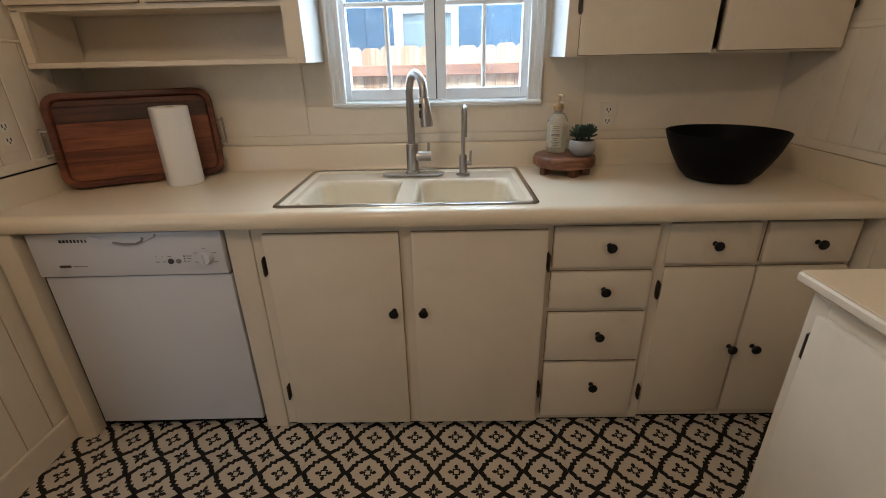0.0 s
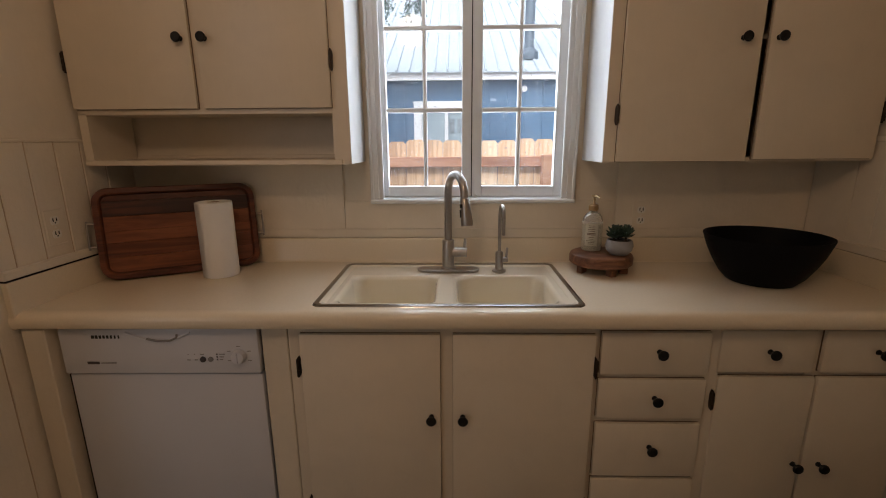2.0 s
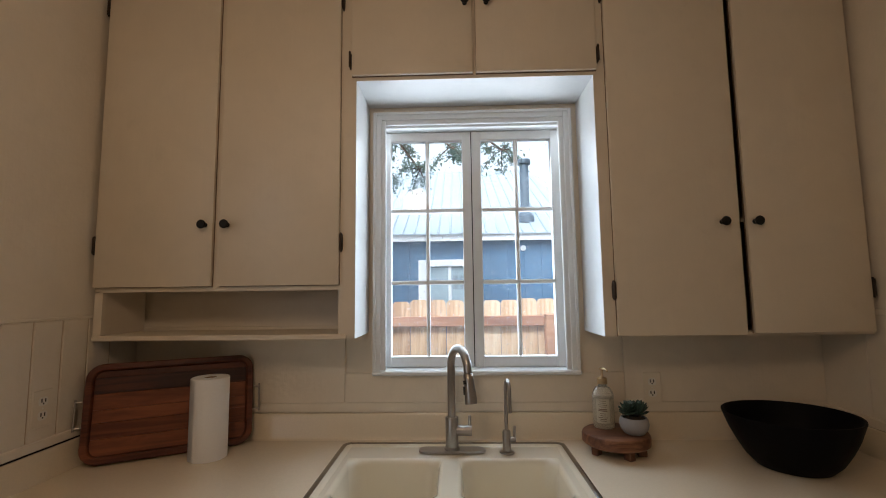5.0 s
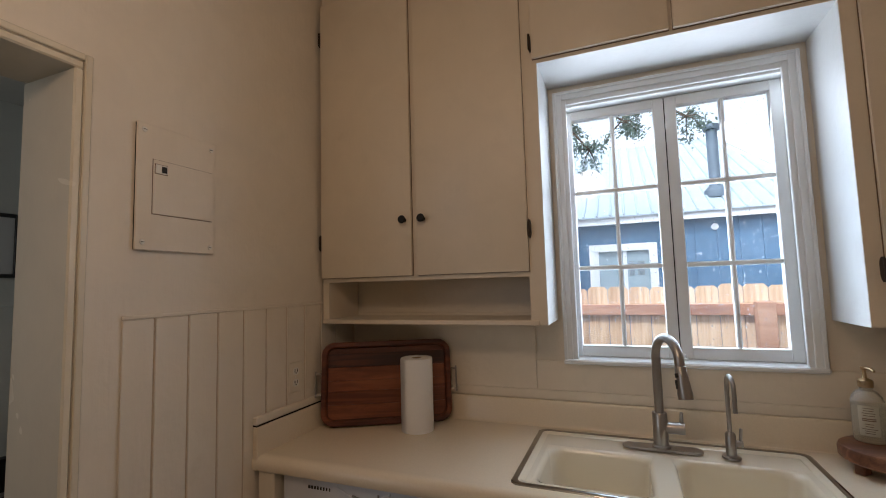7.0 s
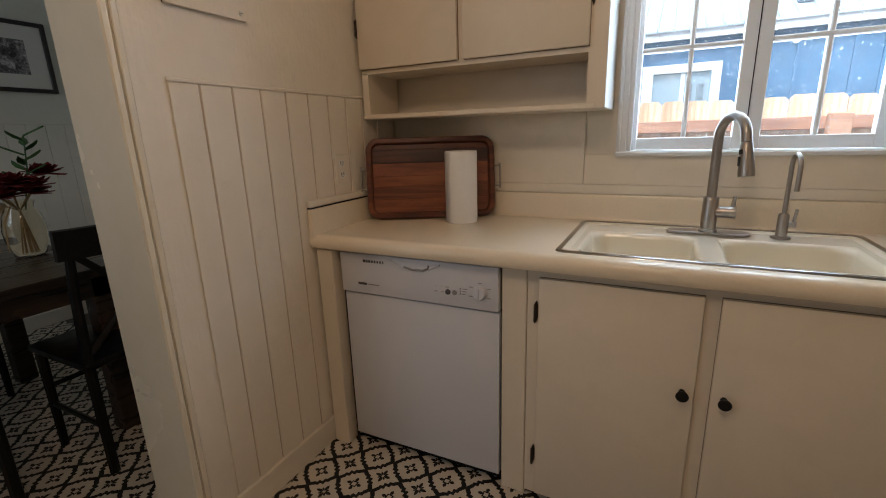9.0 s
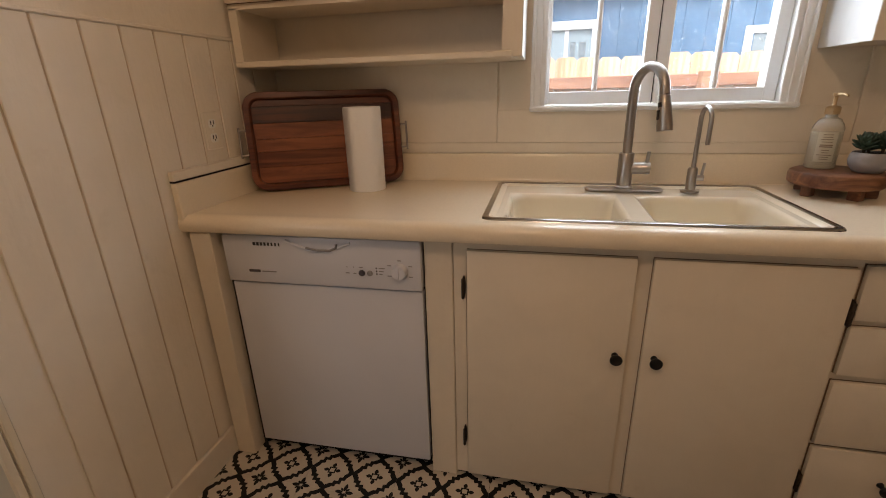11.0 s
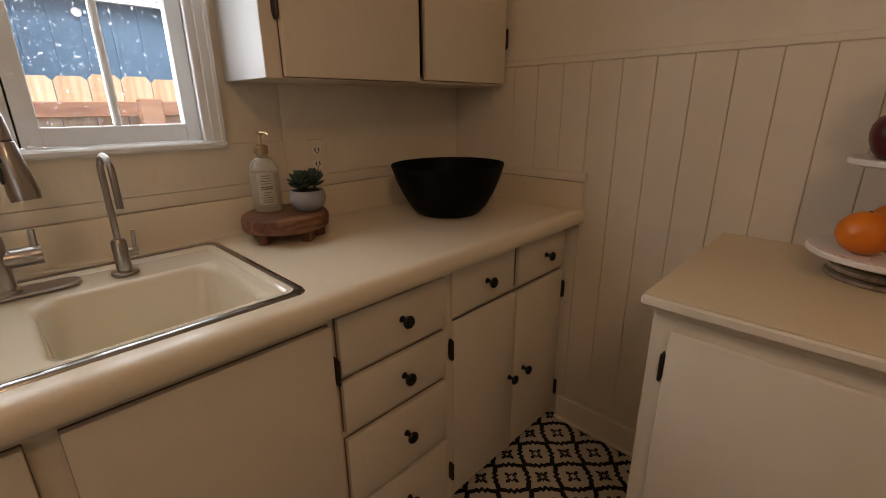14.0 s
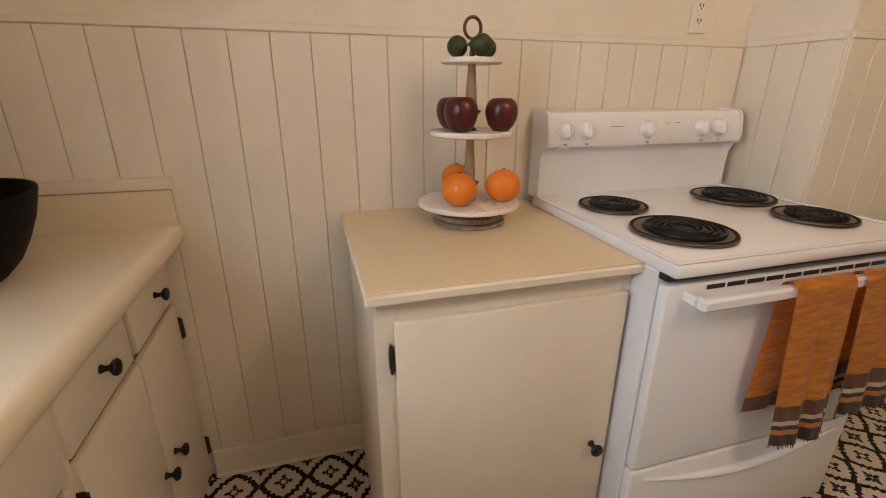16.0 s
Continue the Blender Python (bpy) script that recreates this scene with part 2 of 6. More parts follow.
M_TOP2 = laminate("tan_laminate", (0.68, 0.55, 0.365), 0.36)


def glass(name, tint, rough=0.0, ior=1.45, full=1.0):
    n = Nodes(name)
    return n.set(col=tint, rough=rough, trans=full, ior=ior)


M_BOTTLE = glass("frosted_glass", (0.97, 0.95, 0.85), 0.24, full=0.78)
M_VASE = glass("amber_clear_glass", (0.96, 0.92, 0.82), 0.03)


def pane_material():
    """Old window glass with rain spots and dust."""
    n = Nodes("window_glass")
    p = n.place()
    spots = n.ramp(n.noise(n.scaled(p, (150, 150, 95)), 1.0, 2, 0.5), [(0.655, 0.0), (0.70, 1.0)])
    film = n.noise(p, 4, 5, 0.65, 0.5)
    n.set(col=(0.85, 0.88, 0.9), rough=0.5)
    clear = n.t.nodes.new("ShaderNodeBsdfTransparent")
    clear.inputs[0].default_value = (0.92, 0.97, 1.0, 1)
    gloss = n.t.nodes.new("ShaderNodeBsdfGlossy")
    gloss.inputs["Roughness"].default_value = 0.02
    fres = n.t.nodes.new("ShaderNodeFresnel")
    mix1 = n.t.nodes.new("ShaderNodeMixShader")
    n.put(mix1.inputs[0], n.m("MULTIPLY", fres.outputs[0], 0.6))
    n.put(mix1.inputs[1], clear.outputs[0])
    n.put(mix1.inputs[2], gloss.outputs[0])
    mix2 = n.t.nodes.new("ShaderNodeMixShader")
    n.put(mix2.inputs[0], n.m("ADD", n.m("MULTIPLY", spots, 0.26), n.m("MULTIPLY", film, 0.02)))
    n.put(mix2.inputs[1], mix1.outputs[0])
    dust = n.t.nodes.new("ShaderNodeBsdfTranslucent")
    dust.inputs[0].default_value = (0.82, 0.9, 1.0, 1)
    n.put(mix2.inputs[2], dust.outputs[0])
    n.t.links.new(mix2.outputs[0], n.t.nodes["Material Output"].inputs[0])
    return n.mat


M_PANE = pane_material()


def tile_material():
    """Cream vinyl tile printed with a black lattice and two kinds of small flowers."""
    n = Nodes("patterned_tile")
    P, OX, OY = 0.1525, -0.232, 1.247
    x, y, _ = n.xyz(n.place())
    ab = lambda v: n.m("ABSOLUTE", v)
    wrap = lambda v, o: n.m("SUBTRACT", n.m("FRACT", n.m("ADD", n.m("DIVIDE", n.m("SUBTRACT", v, o), P), 100.5)), 0.5)
    u, v = wrap(x, OX), wrap(y, OY)
    au, av = ab(u), ab(v)
    d = n.m("ADD", au, av)
    s = n.m("SUBTRACT", au, av)
    bulge = n.m("MULTIPLY", n.m("COSINE", n.m("MULTIPLY", s, 6.283)), 0.034)
    mid = n.m("MAXIMUM", 0.0, n.m("SUBTRACT", 1.0, n.m("POWER", n.m("DIVIDE", ab(s), 0.29), 2.0)))
    notch = n.m("MULTIPLY", n.m("MULTIPLY", n.m("COSINE", n.m("MULTIPLY", s, 34.0)), mid), 0.040)
    f = n.m("SUBTRACT", n.m("SUBTRACT", d, 0.502), n.m("ADD", bulge, notch))
    line = n.m("LESS_THAN", ab(f), 0.077)

    def petal(a, b, start, length, width):
        """A pointed petal along +a, whatever the sign."""
        t = n.m("DIVIDE", n.m("SUBTRACT", a, start), length)
        w = n.m("MULTIPLY", n.m("MULTIPLY", t, n.m("SUBTRACT", 1.0, t)), 4 * width)
        return n.m("MULTIPLY", n.m("LESS_THAN", b, w), n.m("GREATER_THAN", w, 0.0))

    # flower at the cell's middle: a ring round a pale square, four petals
    sq = n.m("MAXIMUM", au, av)
    ring = n.m("MULTIPLY", n.m("LESS_THAN", sq, 0.085), n.m("GREATER_THAN", sq, 0.052))
    fa = n.m("MAXIMUM", n.m("MAXIMUM", petal(au, av, 0.07, 0.13, 0.045), petal(av, au, 0.07, 0.13, 0.045)), ring)
    # flower at the cell's corner: four long petals, four short ones between
    cu, cv = n.m("SUBTRACT", 0.5, au), n.m("SUBTRACT", 0.5, av)
    r1 = n.m("MULTIPLY", n.m("ADD", cu, cv), 0.7071)
    r2 = ab(n.m("MULTIPLY", n.m("SUBTRACT", cu, cv), 0.7071))
    fb = n.m("MAXIMUM", n.m("MAXIMUM", petal(cu, cv, 0.02, 0.19, 0.042), petal(cv, cu, 0.02, 0.19, 0.042)), petal(r1, r2, 0.03, 0.11, 0.026))
    ink = n.m("MINIMUM", n.m("MAXIMUM", line, n.m("MAXIMUM", fa, fb)), 1.0)
    p = n.place()
    low = n.noise(p, 5, 5, 0.65, 0.4)
    pale = n.mix(low, (0.52, 0.46, 0.38), (0.66, 0.60, 0.51))
    scuff = n.ramp(n.noise(p, 38, 6, 0.7), [(0.6, 0.0), (0.8, 0.35)])
    dark = n.mix(scuff, (0.003, 0.003, 0.003), (0.014, 0.012, 0.011))
    rnd = n.t.nodes.new("ShaderNodeObjectInfo").outputs["Random"]
    pale = n.mix(n.m("MULTIPLY", rnd, 0.12), pale, (0.45, 0.40, 0.33))
    n.bump(n.noise(p, 120, 3), 0.1, 0.0006)
    return n.set(col=n.mix(ink, pale, dark), rough=n.ramp(low, [(0.3, 0.42), (0.7, 0.58)]), spec=0.3)


M_TILE = tile_material()


def towel_material():
    n = Nodes("orange_towel_cloth")
    p = n.place(True)
    x, y, z = n.xyz(p)
    weave = n.noise(n.scaled(p, (400, 400, 60)), 1.0, 3)
    slub = n.noise(n.scaled(p, (20, 20, 120)), 1.0, 4)
    body = n.mix(n.ramp(slub, [(0.35, 0.0), (0.7, 1.0)]), (0.64, 0.21, 0.006), (0.88, 0.36, 0.022))
    brown, white, rust = (0.075, 0.036, 0.018), (0.72, 0.62, 0.52), (0.20, 0.075, 0.03)
    band = n.ramp(n.m("MULTIPLY", z, 1 / 0.12), [(0.0, brown), (0.30, (0.68, 0.25, 0.05)), (0.42, brown), (0.52, white), (0.63, rust), (0.98, rust)], "CONSTANT")
    col = n.mix(n.m("GREATER_THAN", z, 0.118), band, body)
    n.bump(weave, 0.7, 0.002)
    return n.set(col=col, rough=0.95, sheen=0.3)


M_TOWEL = towel_material()


def apple_material():
    n = Nodes("dark_red_apple")
    p = n.place(True)
    streak = n.noise(n.scaled(p, (60, 60, 8)), 1.0, 5)
    return n.set(col=n.ramp(streak, [(0.35, (0.035, 0.003, 0.006)), (0.6, (0.085, 0.006, 0.009)), (0.8, (0.15, 0.02, 0.018))]), rough=0.36, coat=0.1)


M_APPLE = apple_material()


def print_material():
    n = Nodes("black_and_white_photo")
    p = n.place()
    f = n.m("ADD", n.m("MULTIPLY", n.noise(p, 12, 8, 0.75, 0.5), 0.8), n.m("MULTIPLY", n.noise(p, 60, 4), 0.25))
    return n.set(col=n.ramp(f, [(0.42, 0.02), (0.52, 0.16), (0.64, 0.6)]), rough=0.5)


M_PHOTO = print_material()


# ---------------------------------------------------------------- mesh helpers
ORIGIN = {}


def thing(name, base, label, category, group="", kind=""):
    ob = new(name)
    ob.empty_display_size = 0.05
    ob.location = base
    ORIGIN[ob] = Vector(base)
    return tagged(ob, label, category, group, kind)


def finish(bm, name, material, origin, sharp=35):
    bmesh.ops.recalc_face_normals(bm, faces=bm.faces)
    me = bpy.data.meshes.new(name)
    bm.transform(Matrix.Translation(-origin))
    bm.to_mesh(me)
    bm.free()
    me.materials.append(material)
    me.shade_smooth()
    me.set_sharp_from_angle(angle=radians(sharp))
    return me


def part(name, bm, material, parent, label="", sharp=35):
    """One mesh, given in world places, under a thing or a part."""
    o = ORIGIN[parent]
    ob = new(name, finish(bm, name, material, o, sharp))
    ob.parent = parent
    ORIGIN[ob] = o
    return tagged(ob, label)


def solid(name, bm, material, label, category, base=None, group="", kind="", sharp=35):
    """A thing of one mesh."""
    if base is None:
        zs = [v.co.z for v in bm.verts]
        c = sum((v.co for v in bm.verts), Vector()) / len(bm.verts)
        base = (c.x, c.y, min(zs))
    o = Vector(base)
    ob = new(name, finish(bm, name, material, o, sharp))
    ob.location = o
    ORIGIN[ob] = o
    return tagged(ob, label, category, group, kind)


def structure(name, bm, material, label, base=(0, 0, 0)):
    return solid(name, bm, material, label, name.rstrip("_0123456789").replace("_", " "), base, kind="structure")


def add_box(bm, x0, x1, y0, y1, z0, z1, bevel=0.0, seg=1):
    m = Matrix.Translation(((x0 + x1) / 2, (y0 + y1) / 2, (z0 + z1) / 2)) @ Matrix.Diagonal((abs(x1 - x0), abs(y1 - y0), abs(z1 - z0), 1))
    vs = bmesh.ops.create_cube(bm, size=1.0, matrix=m)["verts"]
    if bevel:
        es = list({e for v in vs for e in v.link_edges})
        bmesh.ops.bevel(bm, geom=es, offset=bevel, segments=seg, affect="EDGES", profile=0.5, clamp_overlap=True)
    return bm


def box(*a, **k):
    return add_box(bmesh.new(), *a, **k)


def boxes(rows, bevel=0.0):
    bm = bmesh.new()
    for r in rows:
        add_box(bm, *r, bevel=bevel)
    return bm


def loft(bm, rings, cap0=True, cap1=True, closed=True):
    vs = [[bm.verts.new(p) for p in ring] for ring in rings]
    n = len(vs[0])
    for a, b in zip(vs, vs[1:]):
        for i in range(n if closed else n - 1):
            j = (i + 1) % n
            bm.faces.new((a[i], a[j], b[j], b[i]))
    if cap0:
        bm.faces.new(vs[0][::-1])
    if cap1:
        bm.faces.new(vs[-1])
    return bm


def add_lathe(bm, profile, c, seg=32, m=None, wobble=None):
    """profile: (radius, height) pairs; turned round z at c, or by the matrix m."""
    rings = []
    for r, h in profile:
        ring = []
        for i in range(seg):
            a = 2 * math.pi * i / seg
            k = wobble(a, h) if wobble else 1.0
            p = Vector((max(r, 1e-5) * k * math.cos(a), max(r, 1e-5) * k * math.sin(a), h))
            ring.append(m @ p if m else p + Vector(c))
        rings.append(ring)
    return loft(bm, rings)


def lathe(profile, c=(0, 0, 0), seg=32, m=None, wobble=None):
    return add_lathe(bmesh.new(), profile, c, seg, m, wobble)


def add_tube(bm, pts, r, seg=12, flat=1.0):
    pts = [Vector(p) for p in pts]
    rad = r if isinstance(r, (list, tuple)) else [r] * len(pts)
    t0 = (pts[1] - pts[0]).normalized()
    side = t0.orthogonal().normalized()
    rings = []
    for i, p in enumerate(pts):
        t = (pts[min(i + 1, len(pts) - 1)] - pts[max(i - 1, 0)]).normalized()
        side = (side - t * side.dot(t)).normalized()
        up = t.cross(side)
        rings.append([p + rad[i] * (math.cos(2 * math.pi * k / seg) * side + flat * math.sin(2 * math.pi * k / seg) * up) for k in range(seg)])
    return loft(bm, rings)


def tube(pts, r, seg=12, flat=1.0):
    return add_tube(bmesh.new(), pts, r, seg, flat)


def rrect(x0, x1, y0, y1, z, r, n=6):
    pts = []
    for cx, cy, a0 in ((x1 - r, y1 - r, 0), (x0 + r, y1 - r, 90), (x0 + r, y0 + r, 180), (x1 - r, y0 + r, 270)):
        for i in range(n + 1):
            a = radians(a0 + 90 * i / n)
            pts.append((cx + r * math.cos(a), cy + r * math.sin(a), z))
    return pts


def dark_painting():
    """A dark canvas with a rust-coloured upper part."""
    n = Nodes("dark_painting")
    p = n.place()
    x, y, z = n.xyz(p)
    edge = n.m("ADD", z, n.m("MULTIPLY", n.noise(p, 9, 5, 0.6), 0.12))
    f = n.ramp(n.m("SUBTRACT", edge, 1.55), [(0.44, 0.0), (0.49, 1.0)])
    low = n.mix(n.noise(p, 14, 5), (0.008, 0.007, 0.006), (0.022, 0.017, 0.013))
    return n.set(col=n.mix(f, low, (0.17, 0.062, 0.022)), rough=0.4)


M_PAINTING = dark_painting()
M_OAK = wood("brown_oak_frame", (0.05, 0.02, 0.008), (0.12, 0.05, 0.018), (0.2, 0.09, 0.035), 2, 1.0, 0.4)

# ---------------------------------------------------------------- the large structure
XL, XR, YN, YS, ZC = -1.388, 1.393, 1.884, -3.5, 2.80
JX, JY = 1.06, -0.57            # the east wall's jog beside the stove
WX0, WX1, WZ0, WZ1 = -0.372, 0.412, 1.142, 2.175   # window opening
DY0, DY1, DZ = -0.95, 0.700, 2.036                 # doorway to the dining room
DXL, DYS = -4.06, -3.5

floor = structure("floor", box(-4.3, 1.7, -3.7, 1.884, -0.12, -0.003), M_SUB, "floor under patterned vinyl tiles")
structure("ceiling", box(-4.3, 1.7, -3.7, 2.13, ZC, ZC + 0.12), M_CEIL, "plain cream painted ceiling")
wall_north = structure("wall_north", boxes([
    (DXL - 0.24, WX0, YN, YN + 0.24, -0.12, ZC), (WX1, 1.7, YN, YN + 0.24, -0.12, ZC),
    (WX0, WX1, YN, YN + 0.24, -0.12, WZ0), (WX0, WX1, YN, YN + 0.24, WZ1, ZC)]), M_WALL, "cream painted kitchen wall with a window")
wall_west = structure("wall_west", boxes([
    (XL - 0.205, XL, DY1, YN, 0, ZC), (XL - 0.205, XL, DYS, DY0, 0, ZC), (XL - 0.205, XL, DY0, DY1, DZ, ZC)]), M_WALL, "cream painted wall with a wide doorway")
wall_east = structure("wall_east", boxes([(XR, XR + 0.2, JY - 0.2, YN, 0, ZC), (JX, XR, JY - 0.2, JY, 0, ZC), (JX, JX + 0.2, YS, JY - 0.2, 0, ZC)]), M_WALL, "cream painted wall with a jog beside the stove")
structure("wall_south", box(-4.3, 1.7, YS - 0.2, YS, 0, ZC), M_WALL, "plain cream painted wall")
wall_dining = structure("wall_dining", box(DXL - 0.24, DXL, YS, YN, 0, ZC), M_DINE, "pale dining room wall")
structure("wall_dining_north", box(DXL, XL - 0.205, YN - 0.012, YN - 0.001, 0, ZC), M_DINE, "pale dining room end wall")


def board_wall(parent, axis, face, out, spots, z0, z1, top, cap_from, cap_to, material=M_WALL, gap=0.0009):
    """Vertical boards with narrow open joints, each its own piece, and a flat cap strip over them."""
    for a, b in zip(spots, spots[1:]):
        lo, hi = min(a, b) + gap, max(a, b) - gap
        f0, f1 = sorted((face, face + out * 0.0065))
        bm = box(f0, f1, lo, hi, z0, z1, bevel=0.0016) if axis == "x" else box(lo, hi, f0, f1, z0, z1, bevel=0.0016)
        part("board", bm, material, parent)
    if material is M_WALL:
        g0, g1 = sorted((face, face + out * 0.0022))
        for a in spots[1:-1]:
            part("joint", box(g0, g1, a - 0.005, a + 0.005, z0, z1) if axis == "x" else box(a - 0.005, a + 0.005, g0, g1, z0, z1), M_JOINT, parent)
    lo, hi = sorted((cap_from, cap_to))
    f0, f1 = sorted((face, face + out * 0.010))
    bm = box(f0, f1, lo, hi, z1, top, bevel=0.003) if axis == "x" else box(lo, hi, f0, f1, z1, top, bevel=0.003)
    part("cap_strip", bm, material, parent)


east_spots = [1.583 - 0.1005 * i for i in range(22)]
board_wall(wall_east, "x", XR, -1, [YN - 0.004, 1.683] + east_spots[:-1] + [JY + 0.004], 0.105, 1.366, 1.388, YN - 0.004, JY + 0.004)
board_wall(wall_east, "y", JY, 1, [JX + 0.004, 1.168, 1.27, XR - 0.016], 0.105, 1.366, 1.388, JX + 0.002, XR - 0.017)
board_wall(wall_east, "x", JX, -1, [JY + 0.0] + [JY - 0.1 - 0.1 * i for i in range(19)], 0.105, 1.366, 1.388, JY, -2.55)
board_wall(wall_west, "x", XL, 1, [0.805] + [0.895 + 0.1045 * i for i in range(9)] + [YN - 0.004], 0.105, 1.382, 1.394, 0.805, YN - 0.004, gap=0.0032)
board_wall(wall_dining, "x", DXL, 1, [1.872 - 0.11 * i for i in range(18)], 0.10, 1.375, 1.395, 1.872, -0.1, M_DINE)
for name, bm in (("baseboard_east", boxes([(XR - 0.018, XR, JY, 1.31, 0, 0.104), (JX - 0.018, JX, YS, JY, 0, 0.104)], 0.003)),
                 ("baseboard_west", box(XL, XL + 0.016, 0.80, 1.29, 0, 0.104, bevel=0.003)),
                 ("baseboard_dining", box(DXL, DXL + 0.018, YS, 1.87, 0, 0.1, bevel=0.003))):
    structure(name, bm, M_WALL, "cream painted wooden baseboard")
structure("trim_quarter_round", box(XR - 0.032, XR - 0.018, JY, 1.31, 0, 0.016, bevel=0.006), M_WALL, "thin painted shoe moulding along the floor")

# doorway lining and the flat board beside it
door_trim = structure("trim_doorway", boxes([(XL - 0.215, XL + 0.006, DY1 - 0.022, DY1 - 0.001, 0, DZ - 0.022), (XL - 0.215, XL + 0.006, DY0 + 0.001, DY0 + 0.022, 0, DZ - 0.022),
                                            (XL - 0.215, XL + 0.006, DY0 + 0.001, DY1 - 0.001, DZ - 0.022, DZ - 0.001)], 0.004), M_CASE, "glossy cream painted doorway lining")

structure("trim_door_edge", boxes([(XL + 0.0005, XL + 0.009, DY1 + 0.0005, DY1 + 0.018, 0, DZ + 0.018), (XL + 0.0005, XL + 0.009, DY0 - 0.018, DY0 - 0.0005, 0, DZ + 0.018),
                                   (XL + 0.0005, XL + 0.009, DY0 - 0.0004, DY1 + 0.0004, DZ + 0.0005, DZ + 0.018)], 0.0025), M_CASE, "narrow painted moulding round the doorway")

# thin panels on the window wall: joints show as lines
for name, bm in (("trim_panel_west", box(XL + 0.008, -0.5115, YN - 0.012, YN - 0.001, 1.0225, 1.33, bevel=0.0012)),
                 ("trim_panel_east", box(0.6085, XR - 0.008, YN - 0.012, YN - 0.001, 1.0225, 1.33, bevel=0.0012)),
                 ("trim_apron", box(-0.510, 0.6075, YN - 0.011, YN - 0.001, 1.0225, 1.137, bevel=0.0012)),
                 ("trim_rail", box(XL + 0.008, XR - 0.008, YN - 0.0125, YN - 0.001, 0.9855, 1.0218, bevel=0.001))):
    structure(name, bm, M_WALL, "thin cream painted wall panel above the worktop")


def window():
    w = thing("window_1", (0.02, YN, WZ0), "white painted casement window with twelve small panes", "window", kind="structure")
    xa, xb, zt = -0.396, 0.435, 2.224
    cas = bmesh.new()
    for i, (wd, pr) in enumerate(((0.052, 0.016), (0.034, 0.024), (0.014, 0.030))):
        y0, y1 = YN - pr, YN - 0.001 - (0, 0.016, 0.024)[i]
        for a, b, c, d in ((xa, xa + wd, 1.141, zt), (xb - wd, xb, 1.141, zt), (xa + wd, xb - wd, zt - wd, zt)):
            add_box(cas, a, b, y0, y1, c, d, bevel=0.0025)
    part("casing", cas, M_TRIM, w)
    fr = boxes([(WX0, WX0 + 0.012, YN, YN + 0.2, WZ0, WZ1), (WX1 - 0.012, WX1, YN, YN + 0.2, WZ0, WZ1), (WX0, WX1, YN, YN + 0.2, WZ1 - 0.012, WZ1)], 0.002)
    part("window_frame", fr, M_TRIM, w)
    part("window_sill", box(-0.398, 0.438, YN - 0.034, YN + 0.2, WZ0 - 0.012, WZ0 + 0.006, bevel=0.005), M_TRIM, w)
    yg0, yg1 = 1.938, 1.974
    for x0, x1, ga, gb, gm in ((WX0 + 0.013, 0.0165, -0.332, -0.022, -0.174), (0.0205, WX1 - 0.013, 0.060, 0.362, 0.212)):
        z0, z1, zs = WZ0 + 0.008, WZ1 - 0.014, (1.193, 1.503, 1.814, 2.124)
        sash = boxes([(x0, ga, yg0, yg1, z0, z1), (gb, x1, yg0, yg1, z0, z1), (ga, gb, yg0, yg1, z0, zs[0]), (ga, gb, yg0, yg1, zs[3], z1)], 0.002)
        s = part("sash", sash, M_TRIM, w)
        mun = bmesh.new()
        add_box(mun, gm - 0.008, gm + 0.008, yg0 + 0.004, yg1 - 0.004, zs[0], zs[3], bevel=0.004)
        for z in zs[1:3]:
            add_box(mun, ga, gb, yg0 + 0.003, yg1 - 0.003, z - 0.009, z + 0.009, bevel=0.004)
        part("glazing_bars", mun, M_TRIM, s)
        for i in range(3):
            for a, b in ((ga, gm), (gm, gb)):
                pane = part("pane", box(a - 0.003, b + 0.003, 1.957, 1.960, zs[i] - 0.003, zs[i + 1] + 0.003), M_PANE, s)
                pane.visible_shadow = False
    # solid black filler, the shade between the sashes put into its colour
    part("meeting_gap", box(0.0168, 0.0202, yg0 + 0.006, yg1, WZ0 + 0.008, WZ1 - 0.014), M_GAP, w, "dark gap between the sashes")
    latch = lathe([(0.0, 0), (0.009, 0), (0.009, 0.004), (0.004, 0.008), (0.003, 0.022), (0.0, 0.023)], (0.035, 1.93, WZ0 + 0.006), 12)
    part("latch", latch, M_TRIM, w)


window()

# ---------------------------------------------------------------- outside
structure("ground", box(-150, 150, -150, 150, -0.62, -0.5), M_GROUND, "bare ground between the houses")
FY = 3.6


def picket(w, h):
    """A dog-eared fence board, foot at the origin."""
    bm = bmesh.new()
    e = 0.022
    prof = [(-w / 2, 0), (w / 2, 0), (w / 2, h - e), (w / 2 - e, h), (-w / 2 + e, h), (-w / 2, h - e)]
    loft(bm, [[(x, 0.0, z) for x, z in prof], [(x, 0.018, z) for x, z in prof]])
    return bm


fence = thing("fence", (0.4, FY, -0.5), "new cedar board fence with dog-eared pickets", "fence")
pmesh = finish(picket(0.139, 1.90), "picket", M_FENCE, Vector((0, 0, 0)))
rng = random.Random(4)
for i in range(58):
    ob = new("picket", pmesh)
    ob.parent = fence
    ob.location = (-4.2 + 0.1435 * i, rng.uniform(-0.003, 0.003), rng.uniform(-0.012, 0.012))
for z in (1.232, 0.35):
    part("rail", box(-4.3, 4.8, FY - 0.042, FY - 0.004, z - 0.039, z + 0.039, bevel=0.004), M_RAIL, fence)
for x in (-4.1, -1.75, 0.672, 3.1):
    part("post", box(x - 0.053, x + 0.053, FY - 0.13, FY - 0.044, -0.5, 1.285, bevel=0.005), M_RAIL, fence)

HY = 8.0


